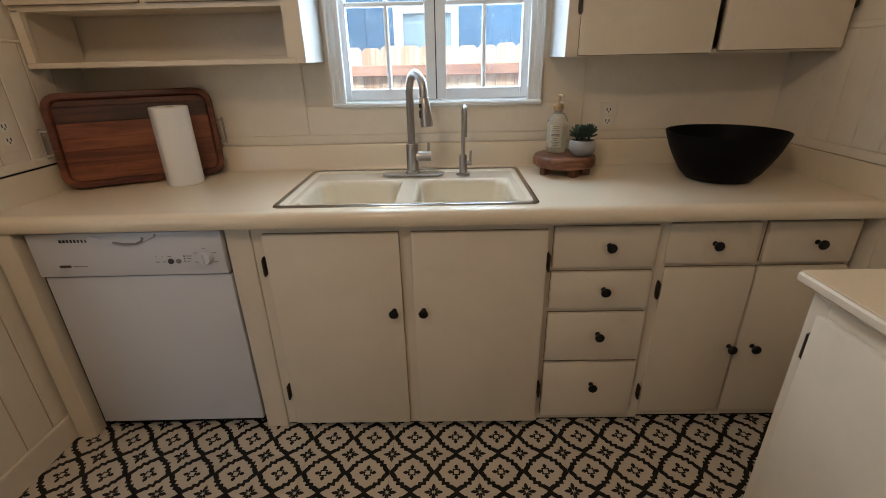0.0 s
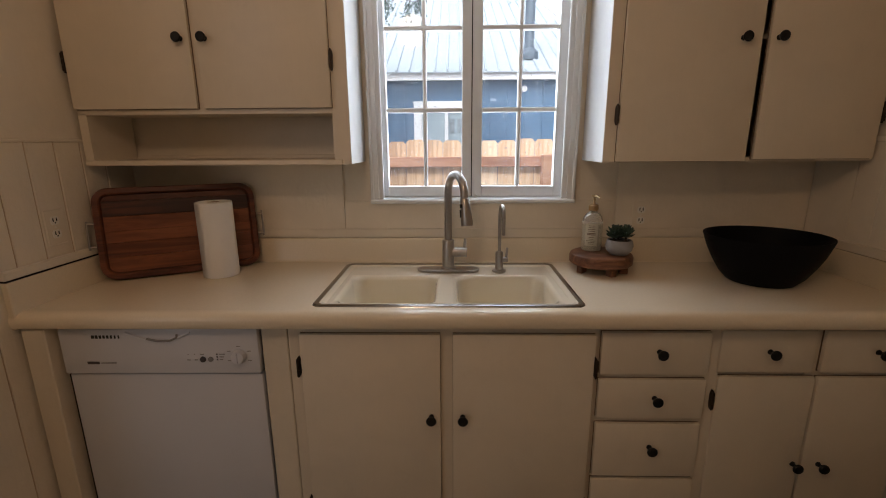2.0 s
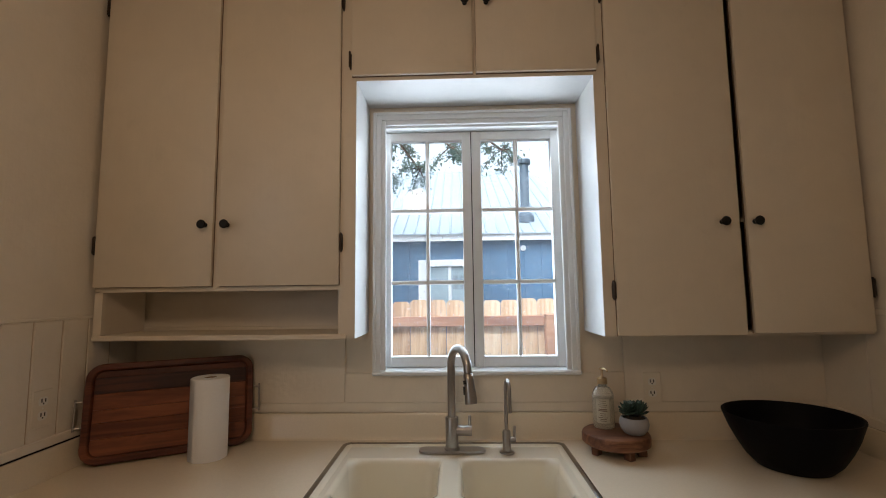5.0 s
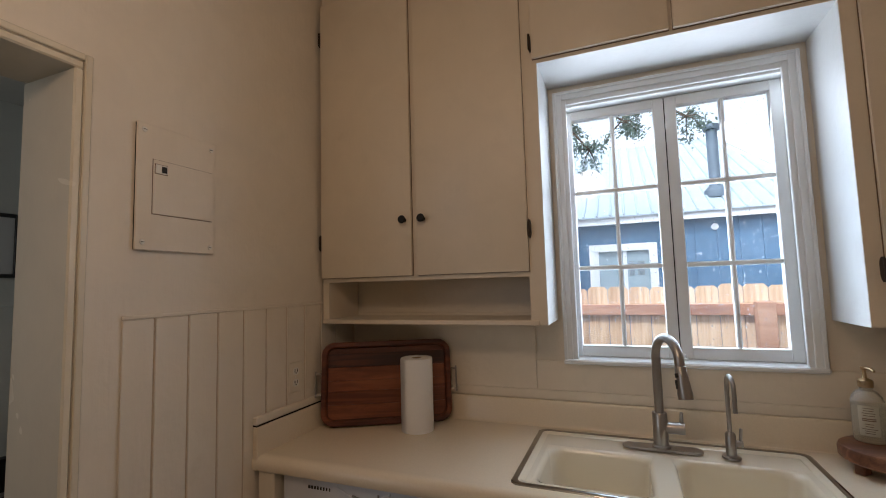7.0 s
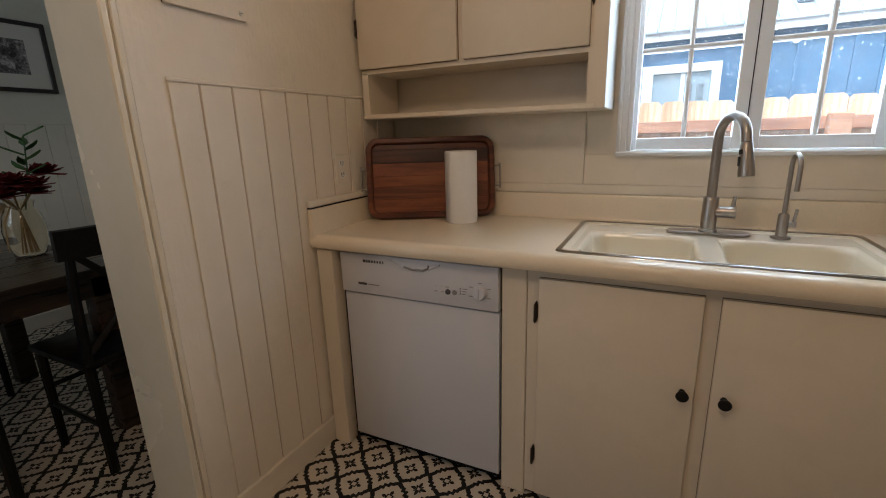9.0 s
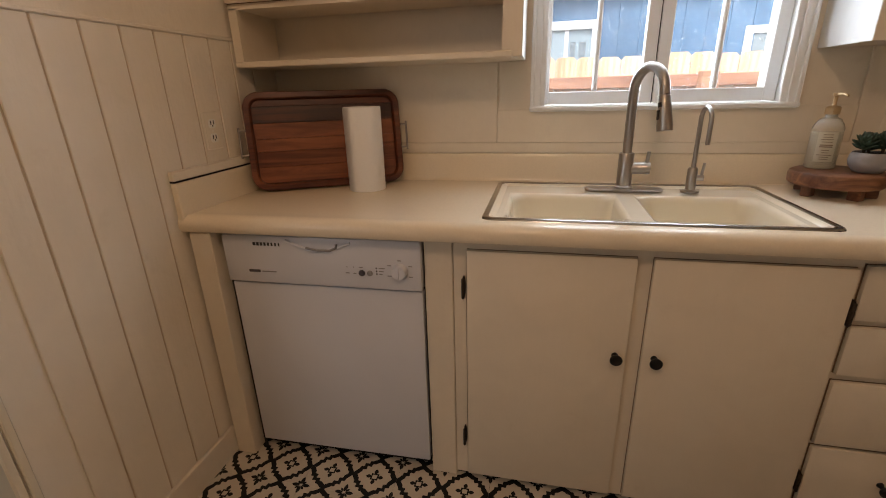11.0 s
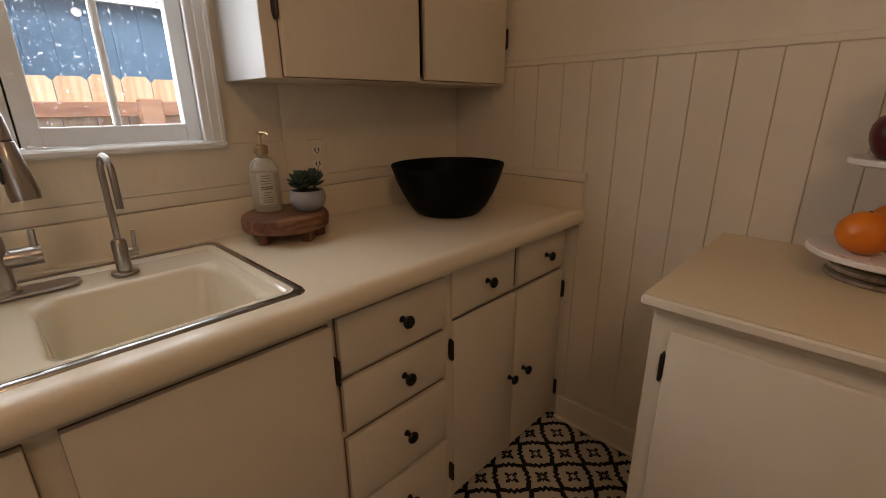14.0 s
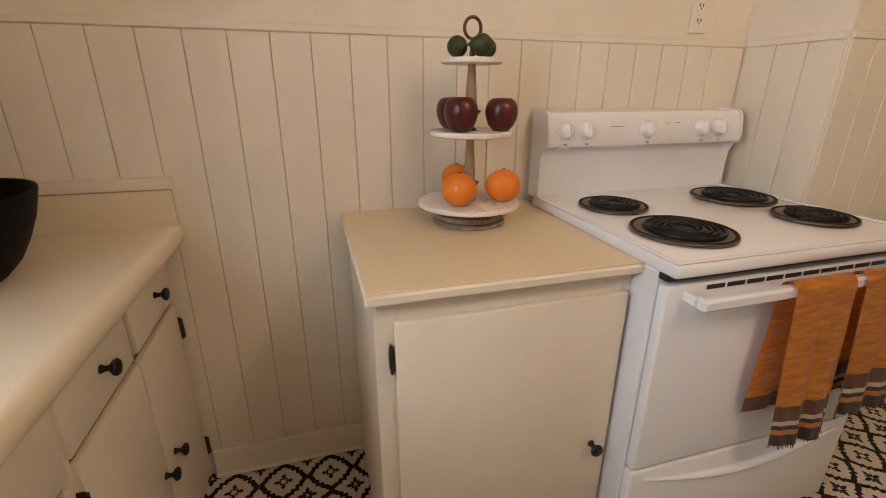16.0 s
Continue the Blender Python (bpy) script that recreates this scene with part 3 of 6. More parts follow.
def neighbour():
    h = thing("house", (0, HY + 3, -0.5), "blue sided neighbouring house with a ribbed metal roof", "house")
    x0, x1, z0, z1 = -0.72, 0.33, 0.95, 2.05
    zw, xe = 2.40, 2.68
    wall = boxes([(-7, x0, HY, HY + 9.8, -1.38, zw), (x1, xe, HY, HY + 9.8, -1.38, zw), (x0, x1, HY, HY + 9.8, -1.38, z0), (x0, x1, HY, HY + 9.8, z1, zw), (x0, x1, HY + 0.7, HY + 9.8, z0, z1)])
    part("wall", wall, M_SIDING, h)
    bat = bmesh.new()
    for i in range(32):
        x = -6.9 + 0.3 * i
        if not x0 - 0.08 < x < x1 + 0.08:
            add_box(bat, x - 0.02, x + 0.02, HY - 0.02, HY - 0.001, -1.38, zw - 0.02)
    part("battens", bat, M_SIDING, h)
    part("fascia", box(-7.3, xe + 0.06, HY - 0.14, HY - 0.10, 2.375, 2.49), M_HTRIM, h)
    part("soffit", box(-7.3, xe + 0.06, HY - 0.10, HY, 2.385, 2.415), M_HTRIM, h)
    # one long ribbed slope, cut on its east side by the hip
    rise, y0, y1, zr = 0.5, HY - 0.18, HY + 4.76, 2.50
    hip_x = lambda y: 2.76 - 0.60 * (y - y0) / (y1 - y0)
    roof = bmesh.new()
    for i in range(48):
        xa = -7.4 + 0.213 * i
        xb = xa + 0.213
        ya = y1 if hip_x(y1) > xb else y0 + (y1 - y0) * max(0.0, (2.76 - xb) / 0.60)
        if ya - y0 < 0.05:
            continue
        rings = []
        for y in (y0, ya):
            z = zr + rise * (y - y0)
            rings.append([(xa, y, z - 0.02), (xb, y, z - 0.02), (xb, y, z), (xa + 0.045, y, z), (xa + 0.032, y, z + 0.034), (xa + 0.012, y, z + 0.034), (xa, y, z)])
        loft(roof, rings)
    part("roof", roof, M_ROOF, h)
    back = bmesh.new()
    zt = zr + rise * (y1 - y0)
    loft(back, [[(-7.4, y1, zt - 0.03), (hip_x(y1), y1, zt - 0.03), (hip_x(y1), y1, zt), (-7.4, y1, zt)], [(-7.4, y1 + 4.9, zr - 0.03), (2.76, y1 + 4.9, zr - 0.03), (2.76, y1 + 4.9, zr), (-7.4, y1 + 4.9, zr)]])
    part("back_roof", back, M_ROOF, h)
    part("gable_wall", loft(bmesh.new(), [[(x, y0 + 0.2, 2.39), (x, y1 + 4.8, 2.39), (x, y1, zt - 0.06)] for x in (1.9, 2.05)]), M_SIDING, h)
    part("hip_flashing", tube([(2.77, y0 - 0.01, zr + 0.02), (hip_x(y1) + 0.01, y1, zt + 0.02)], 0.06, 8, 0.5), M_HTRIM, h, "pale metal strip along the roof's edge")
    # windows with white surrounds
    side_w = part("side_window", boxes([(2.30, 2.40, HY - 0.03, HY + 0.03, 0.95, 1.86), (2.40, 2.66, HY - 0.03, HY + 0.03, 1.76, 1.86)], 0.004), M_HTRIM, h, "white framed window at the corner")
    part("pane", box(2.40, 2.66, HY - 0.01, HY - 0.004, 0.95, 1.76), M_HDARKPANE, side_w)
    wf = part("window", boxes([(x0, x0 + 0.15, HY - 0.03, HY + 0.06, z0, z1), (x1 - 0.12, x1, HY - 0.03, HY + 0.06, z0, z1), (x0 + 0.15, x1 - 0.12, HY - 0.03, HY + 0.06, z1 - 0.12, z1),
                               (x0 + 0.15, x1 - 0.12, HY - 0.03, HY + 0.06, z0, z0 + 0.12), (-0.19, -0.13, HY + 0.0, HY + 0.05, z0, z1)], 0.004), M_HTRIM, h, "white framed slider window")
    part("pane", box(x0 + 0.1, x1 - 0.1, HY + 0.03, HY + 0.036, z0 + 0.1, z1 - 0.1), M_HGLASS, wf)
    # reflection in the glass, drawn as two small dark plates
    for a, b in ((-0.10, -0.02), (0.03, 0.13)):
        part("reflection_pane", box(a, b, HY + 0.022, HY + 0.028, 1.52, 1.76), M_HDARKPANE, wf)
    flue = part("flue", tube([(1.29, HY + 0.45, 2.75), (1.29, HY + 0.45, 3.93)], 0.085, 16), M_PIPE, h)
    part("flue_cap", lathe([(0.0, 0), (0.12, 0), (0.13, 0.03), (0.12, 0.09), (0.0, 0.11)], (1.29, HY + 0.45, 3.90), 16), M_PIPE, flue)
    part("flue_flashing", lathe([(0.17, 0), (0.17, 0.12), (0.10, 0.2), (0.0, 0.2)], (1.29, HY + 0.45, 2.76), 16), M_PIPE, flue)
    part("vent", lathe([(0.0, 0), (0.05, 0), (0.05, 0.03), (0.0, 0.04)], seg=16, m=Matrix.Translation((1.16, HY - 0.001, 2.24)) @ Matrix.Rotation(radians(90), 4, "X")), M_HTRIM, h)
    nearer(h, 0.70)


SEEN = Vector((-0.1, 0.04, 1.44))


def nearer(ob, k):
    """Shrinks a thing outside towards the window: a low house and a small tree close by."""
    ob.location = SEEN + (ob.location - SEEN) * k
    ob.scale = (k, k, k)


M_HGLASS = plain("house_window_glass", (0.28, 0.36, 0.40), 0.1, var=0.2, scale=3)
# colour of the drawn reflection, also of the side window's dark glass
M_HDARKPANE = plain("house_dark_pane_and_reflection", (0.16, 0.20, 0.22), 0.3, var=0.5, scale=14)
neighbour()


def tree():
    t = thing("tree", (-3.4, 6.2, -0.5), "leafy tree whose boughs hang before the sky", "tree")
    r = random.Random(11)
    part("trunk", tube([(-3.4, 6.2, -1.28), (-3.35, 6.15, 1.0), (-3.2, 6.2, 2.6), (-2.9, 6.1, 4.4), (-2.6, 6.0, 6.0)], [0.2, 0.17, 0.15, 0.11, 0.05], 10), M_BARK, t)
    limbs = bmesh.new()
    tips = []
    for sx, ex, ez in ((-3.0, -0.95, 3.1), (-2.9, -0.5, 3.08), (-2.85, -0.1, 3.42), (-2.8, 0.58, 3.32), (-2.8, -1.6, 3.5), (-2.75, 0.35, 3.95), (-2.9, -2.2, 3.2)):
        a = Vector((sx, 6.1, 4.2))
        b = Vector(((sx + ex) / 2, 6.0 + r.uniform(-0.2, 0.2), 4.9))
        c = Vector((ex, 5.9 + r.uniform(-0.2, 0.2), ez))
        pts = [a.lerp(b, s).lerp(b.lerp(c, s), s) for s in [i / 8 for i in range(9)]]
        add_tube(limbs, pts, [0.06 * (1 - i / 10) for i in range(9)], 6)
        for p in pts[3:]:
            for k in range(6):
                q = p + Vector((r.uniform(-0.3, 0.3), r.uniform(-0.25, 0.25), r.uniform(-0.32, 0.12)))
                add_tube(limbs, [p, (p + q) / 2 + Vector((0, 0, 0.04)), q], [0.012, 0.008, 0.004], 4)
                tips.append((p, q))
    part("limbs", limbs, M_BARK, t)
    vs, fs = [], []
    for p, q in tips:
        for k in range(70):
            c = p.lerp(q, r.uniform(0.35, 1.1)) + Vector((r.gauss(0, 0.035), r.gauss(0, 0.035), r.gauss(0, 0.035)))
            d = Vector((r.uniform(-1, 1), r.uniform(-1, 1), r.uniform(-1.2, 0.4))).normalized()
            s = d.orthogonal().normalized() * r.uniform(0.010, 0.019)
            ln = r.uniform(0.035, 0.07)
            n = len(vs)
            vs += [c, c + d * ln * 0.5 + s, c + d * ln, c + d * ln * 0.5 - s]
            fs += [(n, n + 1, n + 2), (n, n + 2, n + 3)]
    me = bpy.data.meshes.new("crown")
    me.from_pydata([v - ORIGIN[t] for v in vs], [], fs)
    me.materials.append(M_FOLIAGE)
    ob = new("crown", me)
    ob.parent = t
    tagged(ob, kind="stuff")
    nearer(t, 0.72)


tree()


# ---------------------------------------------------------------- cabinets
def knob(parent, x, y, z, way=(0, -1, 0)):
    """A small turned black knob standing off the face at (x, y, z)."""
    m = Matrix.Translation((x, y, z)) @ Vector(way).to_track_quat("Z", "Y").to_matrix().to_4x4()
    bm = lathe([(0.0, -0.001), (0.009, -0.001), (0.008, 0.003), (0.0055, 0.007), (0.0055, 0.015), (0.011, 0.019), (0.0155, 0.023), (0.0165, 0.027), (0.014, 0.031), (0.007, 0.033), (0.0, 0.0335)], seg=18, m=m)
    part("knob", bm, M_BLACK, parent, "black iron knob")


def hinge(parent, x, y, z, way="y", h=0.07, d0=0.0195):
    """An old leaf hinge with pointed ends and a knuckle that stands out past the door's edge."""
    prof = [(0, 0), (0.0034, 0.008), (0.005, 0.020), (0.005, h - 0.020), (0.0034, h - 0.008), (0, h), (-0.0034, h - 0.008), (-0.005, h - 0.020), (-0.005, 0.020), (-0.0034, 0.008)]
    bm = bmesh.new()
    put = (lambda a, d, c: (x + a, y - d, z + c)) if way == "y" else (lambda a, d, c: (x - d, y + a, z + c))
    loft(bm, [[put(a * k, d, b) for a, b in prof] for d, k in ((0.0, 1.0), (d0 - 0.0025, 1.0), (d0, 0.75))])
    for z0, z1 in ((0.006, 0.024), (0.026, 0.044), (0.046, 0.064)):
        add_tube(bm, [put(0, d0, z0), put(0, d0, z1)], 0.0042, 10)
    part("hinge", bm, M_HINGE, parent, "dark bronze hinge")


def front(name, parent, x0, x1, y, z0, z1, thick=0.018):
    """A flat overlay door or drawer front with softly worn edges, lying on the frame at y."""
    f = part(name, box(x0, x1, y - thick, y - 0.0035, z0, z1, bevel=0.003, seg=2), M_CAB, parent)
    # shadow line round the front, drawn as a thin brown strip
    part("seam", box(x0 - 0.0006, x1 + 0.0006, y - 0.0034, y - 0.0004, z0 - 0.0014, z1 + 0.0002), M_SEAM, f, "brown strip drawn for the shadow gap round the front")
    return f


YF = 1.318      # face frame of the base cabinets
Y2 = 1.318 - 0.018

sinkbase = thing("base_cabinet", (-0.09, 1.6, 0), "cream painted sink cabinet with two plain doors", "cabinet", "base cabinets")
part("face_frame", boxes([(-0.572, -0.537, YF, YF + 0.02, 0.016, 0.83), (-0.108, -0.052, YF, YF + 0.02, 0.016, 0.83), (0.366, 0.3855, YF, YF + 0.02, 0.016, 0.83), (-0.537, -0.108, YF, YF + 0.02, 0.79, 0.83), (-0.052, 0.366, YF, YF + 0.02, 0.79, 0.83),
                          (-0.537, -0.108, YF, YF + 0.02, 0.016, 0.04), (-0.052, 0.366, YF, YF + 0.02, 0.016, 0.04)]), M_CAB, sinkbase)
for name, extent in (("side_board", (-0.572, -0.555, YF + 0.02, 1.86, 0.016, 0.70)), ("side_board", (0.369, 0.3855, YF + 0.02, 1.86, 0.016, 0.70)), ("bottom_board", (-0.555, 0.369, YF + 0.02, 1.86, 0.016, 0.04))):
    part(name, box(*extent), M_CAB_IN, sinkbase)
# black strip draws the shade under the cabinet, likewise on the next two
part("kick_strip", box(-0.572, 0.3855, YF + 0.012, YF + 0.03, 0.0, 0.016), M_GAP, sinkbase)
for x0, x1, kx, hx in ((-0.533, -0.099, -0.128, -0.543), (-0.060, 0.374, -0.029, 0.381)):
    d = front("door", sinkbase, x0, x1, YF, 0.028, 0.803)
    knob(d, kx, Y2, 0.522)
    for z in (0.655, 0.140):
        hinge(d, hx, YF, z)

drawers = thing("base_cabinet", (0.57, 1.6, 0), "cream painted cabinet with a stack of four drawers", "cabinet", "base cabinets")
part("face_frame", boxes([(0.386, 0.401, YF, YF + 0.02, 0.016, 0.83), (0.722, 0.768, YF, YF + 0.02, 0.016, 0.83)] + [(0.401, 0.722, YF, YF + 0.02, a, b) for a, b in ((0.80, 0.83), (0.646, 0.676), (0.488, 0.522), (0.282, 0.305), (0.016, 0.05))]), M_CAB, drawers)
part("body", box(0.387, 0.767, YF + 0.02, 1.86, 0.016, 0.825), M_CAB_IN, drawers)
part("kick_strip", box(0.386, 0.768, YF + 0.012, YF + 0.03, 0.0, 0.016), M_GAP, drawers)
for z0, z1, kz in ((0.668, 0.808, 0.744), (0.515, 0.650, 0.586), (0.299, 0.494, 0.410), (0.045, 0.288, 0.192)):
    d = front("drawer", drawers, 0.396, 0.727, YF, z0, z1)
    knob(d, 0.573, Y2, kz)

corner = thing("base_cabinet", (1.08, 1.6, 0), "cream painted cabinet with two drawers over two doors", "cabinet", "base cabinets")
part("face_frame", boxes([(0.7685, 0.775, YF, YF + 0.02, 0.016, 0.83), (1.04, 1.082, YF, YF + 0.02, 0.655, 0.83), (1.045, 1.095, YF, YF + 0.02, 0.016, 0.655), (1.355, 1.374, YF, YF + 0.02, 0.016, 0.83)] + [(0.775, 1.355, YF + 0.002, YF + 0.0195, a, b) for a, b in ((0.80, 0.829), (0.65, 0.683), (0.017, 0.06))]), M_CAB, corner)
part("body", box(0.769, 1.374, YF + 0.02, 1.86, 0.016, 0.825), M_CAB_IN, corner)
part("kick_strip", box(0.769, 1.374, YF + 0.012, YF + 0.03, 0.0, 0.016), M_GAP, corner)
for x0, x1, kx in ((0.762, 1.050, 0.913), (1.075, 1.362, 1.237)):
    d = front("drawer", corner, x0, x1, YF, 0.672, 0.810)
    knob(d, kx, Y2, 0.741)
for x0, x1, kx, hx in ((0.768, 1.066, 1.046, 0.757), (1.074, 1.362, 1.128, 1.367)):
    d = front("door", corner, x0, x1, YF, 0.052, 0.655)
    knob(d, kx, Y2, 0.345)
    for z in (0.540, 0.110):
        hinge(d, hx, YF - 0.004, z)

# the row of cabinets does not run quite parallel to the wall
corner.location.y += 0.016
drawers.location.y += 0.006
sinkbase.location.y -= 0.005

for name, x0, x1, yp in (("filler_post", -1.368, -1.297, 1.262), ("filler_post", -0.655, -0.5735, 1.308)):
    solid(name, box(x0, x1, yp, YF + 0.012, 0.0, 0.83, bevel=0.003), M_CAB, "cream painted wooden upright beside the dishwasher", "cabinet post")


def dishwasher():
    x0, x1, yd = -1.284, -0.664, 1.300
    d = thing("dishwasher", (-0.96, 1.6, 0), "white built-in dishwasher under the worktop", "dishwasher")
    part("tub", box(x0 + 0.004, x1 - 0.004, yd + 0.03, 1.84, 0.10, 0.80), M_SLOT, d)
    part("door", box(x0 + 0.005, x1 - 0.004, yd, yd + 0.03, 0.046, 0.665, bevel=0.004, seg=2), M_DW, d)
    panel = part("control_panel", box(x0 + 0.002, x1 - 0.002, yd - 0.012, yd + 0.028, 0.671, 0.822, bevel=0.006, seg=2), M_DW, d)
    # toe plate made near-black, the dark under the door put into its colour
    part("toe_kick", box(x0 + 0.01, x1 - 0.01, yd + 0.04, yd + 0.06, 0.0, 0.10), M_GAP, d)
    # black filler in place of the shade between post and door
    part("side_gap", box(-1.2905, x0 + 0.0045, yd + 0.010, yd + 0.014, 0.0, 0.67), M_GAP, d, "black strip drawn for the shaded gap beside the door")
    # scooped grip with its raised lip
    pts = [(-1.07 + 0.20 * s, yd - 0.014, 0.812 - 0.030 * math.sin(math.pi * s)) for s in [i / 14 for i in range(15)]]
    part("handle_recess", tube(pts, 0.004, 8), M_DW, panel)
    part("handle", tube([(-1.005, yd - 0.017, 0.792), (-0.97, yd - 0.021, 0.787), (-0.93, yd - 0.021, 0.788), (-0.912, yd - 0.018, 0.796), (-0.912, yd - 0.014, 0.806)], 0.0035, 8), M_GREY, panel)
    for i in range(8):
        w = 0.0085 - 0.0007 * i
        x = -1.178 + 0.0118 * i
        part("vent_slot", box(x, x + w, yd - 0.0135, yd - 0.011, 0.792, 0.802), M_SLOT, panel)
    part("badge", box(-1.205, -1.168, yd - 0.0135, yd - 0.0115, 0.706, 0.714), M_DARKPRINT, panel, "small dark maker's badge")
    part("badge_line", box(-1.162, -1.115, yd - 0.0132, yd - 0.0115, 0.708, 0.711), M_GREY, panel)
    rot = Matrix.Rotation(radians(90), 4, "X")
    part("start_button", lathe([(0, 0), (0.0095, 0), (0.009, 0.004), (0, 0.005)], seg=20, m=Matrix.Translation((-0.842, yd - 0.0118, 0.721)) @ rot), M_DARKPRINT, panel)
    part("cancel_button", lathe([(0, 0), (0.0085, 0), (0.008, 0.003), (0, 0.004)], seg=20, m=Matrix.Translation((-0.818, yd - 0.0118, 0.721)) @ rot), M_GREY, panel)
    for x, z, w in ((-0.888, 0.738, 0.003), (-0.868, 0.738, 0.003), (-0.850, 0.738, 0.012), (-0.892, 0.719, 0.012), (-0.869, 0.719, 0.010), (-0.790, 0.738, 0.018), (-0.790, 0.729, 0.014), (-0.790, 0.720, 0.010)):
        part("panel_mark", box(x, x + w, yd - 0.0131, yd - 0.0115, z - 0.0012, z + 0.0012), M_GREY, panel)
    for z in (0.738, 0.729, 0.720):
        part("indicator", box(-0.799, -0.795, yd - 0.0133, yd - 0.0115, z - 0.002, z + 0.002), M_DARKPRINT, panel)
    dial = part("dial", lathe([(0, 0), (0.024, 0), (0.023, 0.008), (0.019, 0.018), (0, 0.02)], seg=28, m=Matrix.Translation((-0.728, yd - 0.0118, 0.732)) @ rot), M_DW, panel)
    part("pointer", box(-0.730, -0.726, yd - 0.0335, yd - 0.028, 0.716, 0.748, bevel=0.001), M_DW, dial)
    for a in (90, 150, 30, 210, 330):
        cx, cz = -0.728 + 0.036 * math.cos(radians(a)), 0.732 + 0.032 * math.sin(radians(a))
        part("dial_mark", box(cx - 0.006, cx + 0.006, yd - 0.0131, yd - 0.0115, cz - 0.0012, cz + 0.0012), M_GREY, panel)

    d.rotation_euler.z = radians(1.0)


dishwasher()


# ---------------------------------------------------------------- worktop and sink
ZT = 0.884
SX0, SX1, SY0, SY1 = -0.498, 0.348, 1.315, 1.818


def worktop():
    w = thing("worktop", (0, 1.58, 0.83), "cream laminate worktop with rounded front edge and splashbacks", "worktop")
    bm = bmesh.new()
    yh = 1.326
    prof = [(yh, 0.832), (1.276, 0.832), (1.266, 0.836), (1.260, 0.846), (1.259, 0.862), (1.263, 0.874), (1.271, 0.881), (1.283, ZT + 0.001), (1.300, ZT), (yh, ZT)]
    x0, x1 = XL + 0.007, XR - 0.007
    xs, ys = [x0, SX0 + 0.012, SX1 - 0.012, x1], [yh, SY1 - 0.012, 1.866]
    loft(bm, [[(x, y - (out if y < 1.31 else 0.0), z) for y, z in prof] for x, out in zip(xs, (0.014, 0.005, 0.0, 0.0))])
    for i in range(3):
        for j in range(2):
            if (i, j) != (1, 0):
                add_box(bm, xs[i], xs[i + 1], ys[j], ys[j + 1], 0.832, ZT)
    bmesh.ops.remove_doubles(bm, verts=bm.verts, dist=0.0002)
    part("top", bm, M_TOP, w)
    back = bmesh.new()
    prof = [(1.866, 0.86), (1.846, ZT + 0.0005), (1.852, ZT + 0.003), (1.857, ZT + 0.012), (1.858, 0.975), (1.862, 0.983), (1.869, 0.985), (1.869, 0.86)]
    loft(back, [[(x0 + 0.02, y, z) for y, z in prof], [(x1 - 0.02, y, z) for y, z in prof]])
    part("back_splash", back, M_TOP, w)
    part("side_splash", box(x0, x0 + 0.022, 1.248, 1.869, ZT - 0.05, 0.979, bevel=0.003), M_TOP, w)
    part("side_splash", box(x1 - 0.022, x1, 1.268, 1.869, ZT - 0.05, 0.979, bevel=0.003), M_TOP, w)


worktop()
structure("trim_splash_west", box(XL + 0.007, XL + 0.026, 1.248, 1.869, 0.985, 1.012, bevel=0.003), M_WALL, "narrow painted strip above the side splashback")
structure("trim_splash_east", box(XR - 0.026, XR - 0.007, 1.262, 1.869, 0.9812, 1.012, bevel=0.002), M_WALL, "narrow painted strip above the side splashback")
# solid black strip drawn in place of the shaded gap above the splashback
structure("trim_gap_west", box(XL + 0.007, XL + 0.024, 1.250, 1.869, 0.9795, 0.9848), M_GAP, "dark gap over the side splashback")


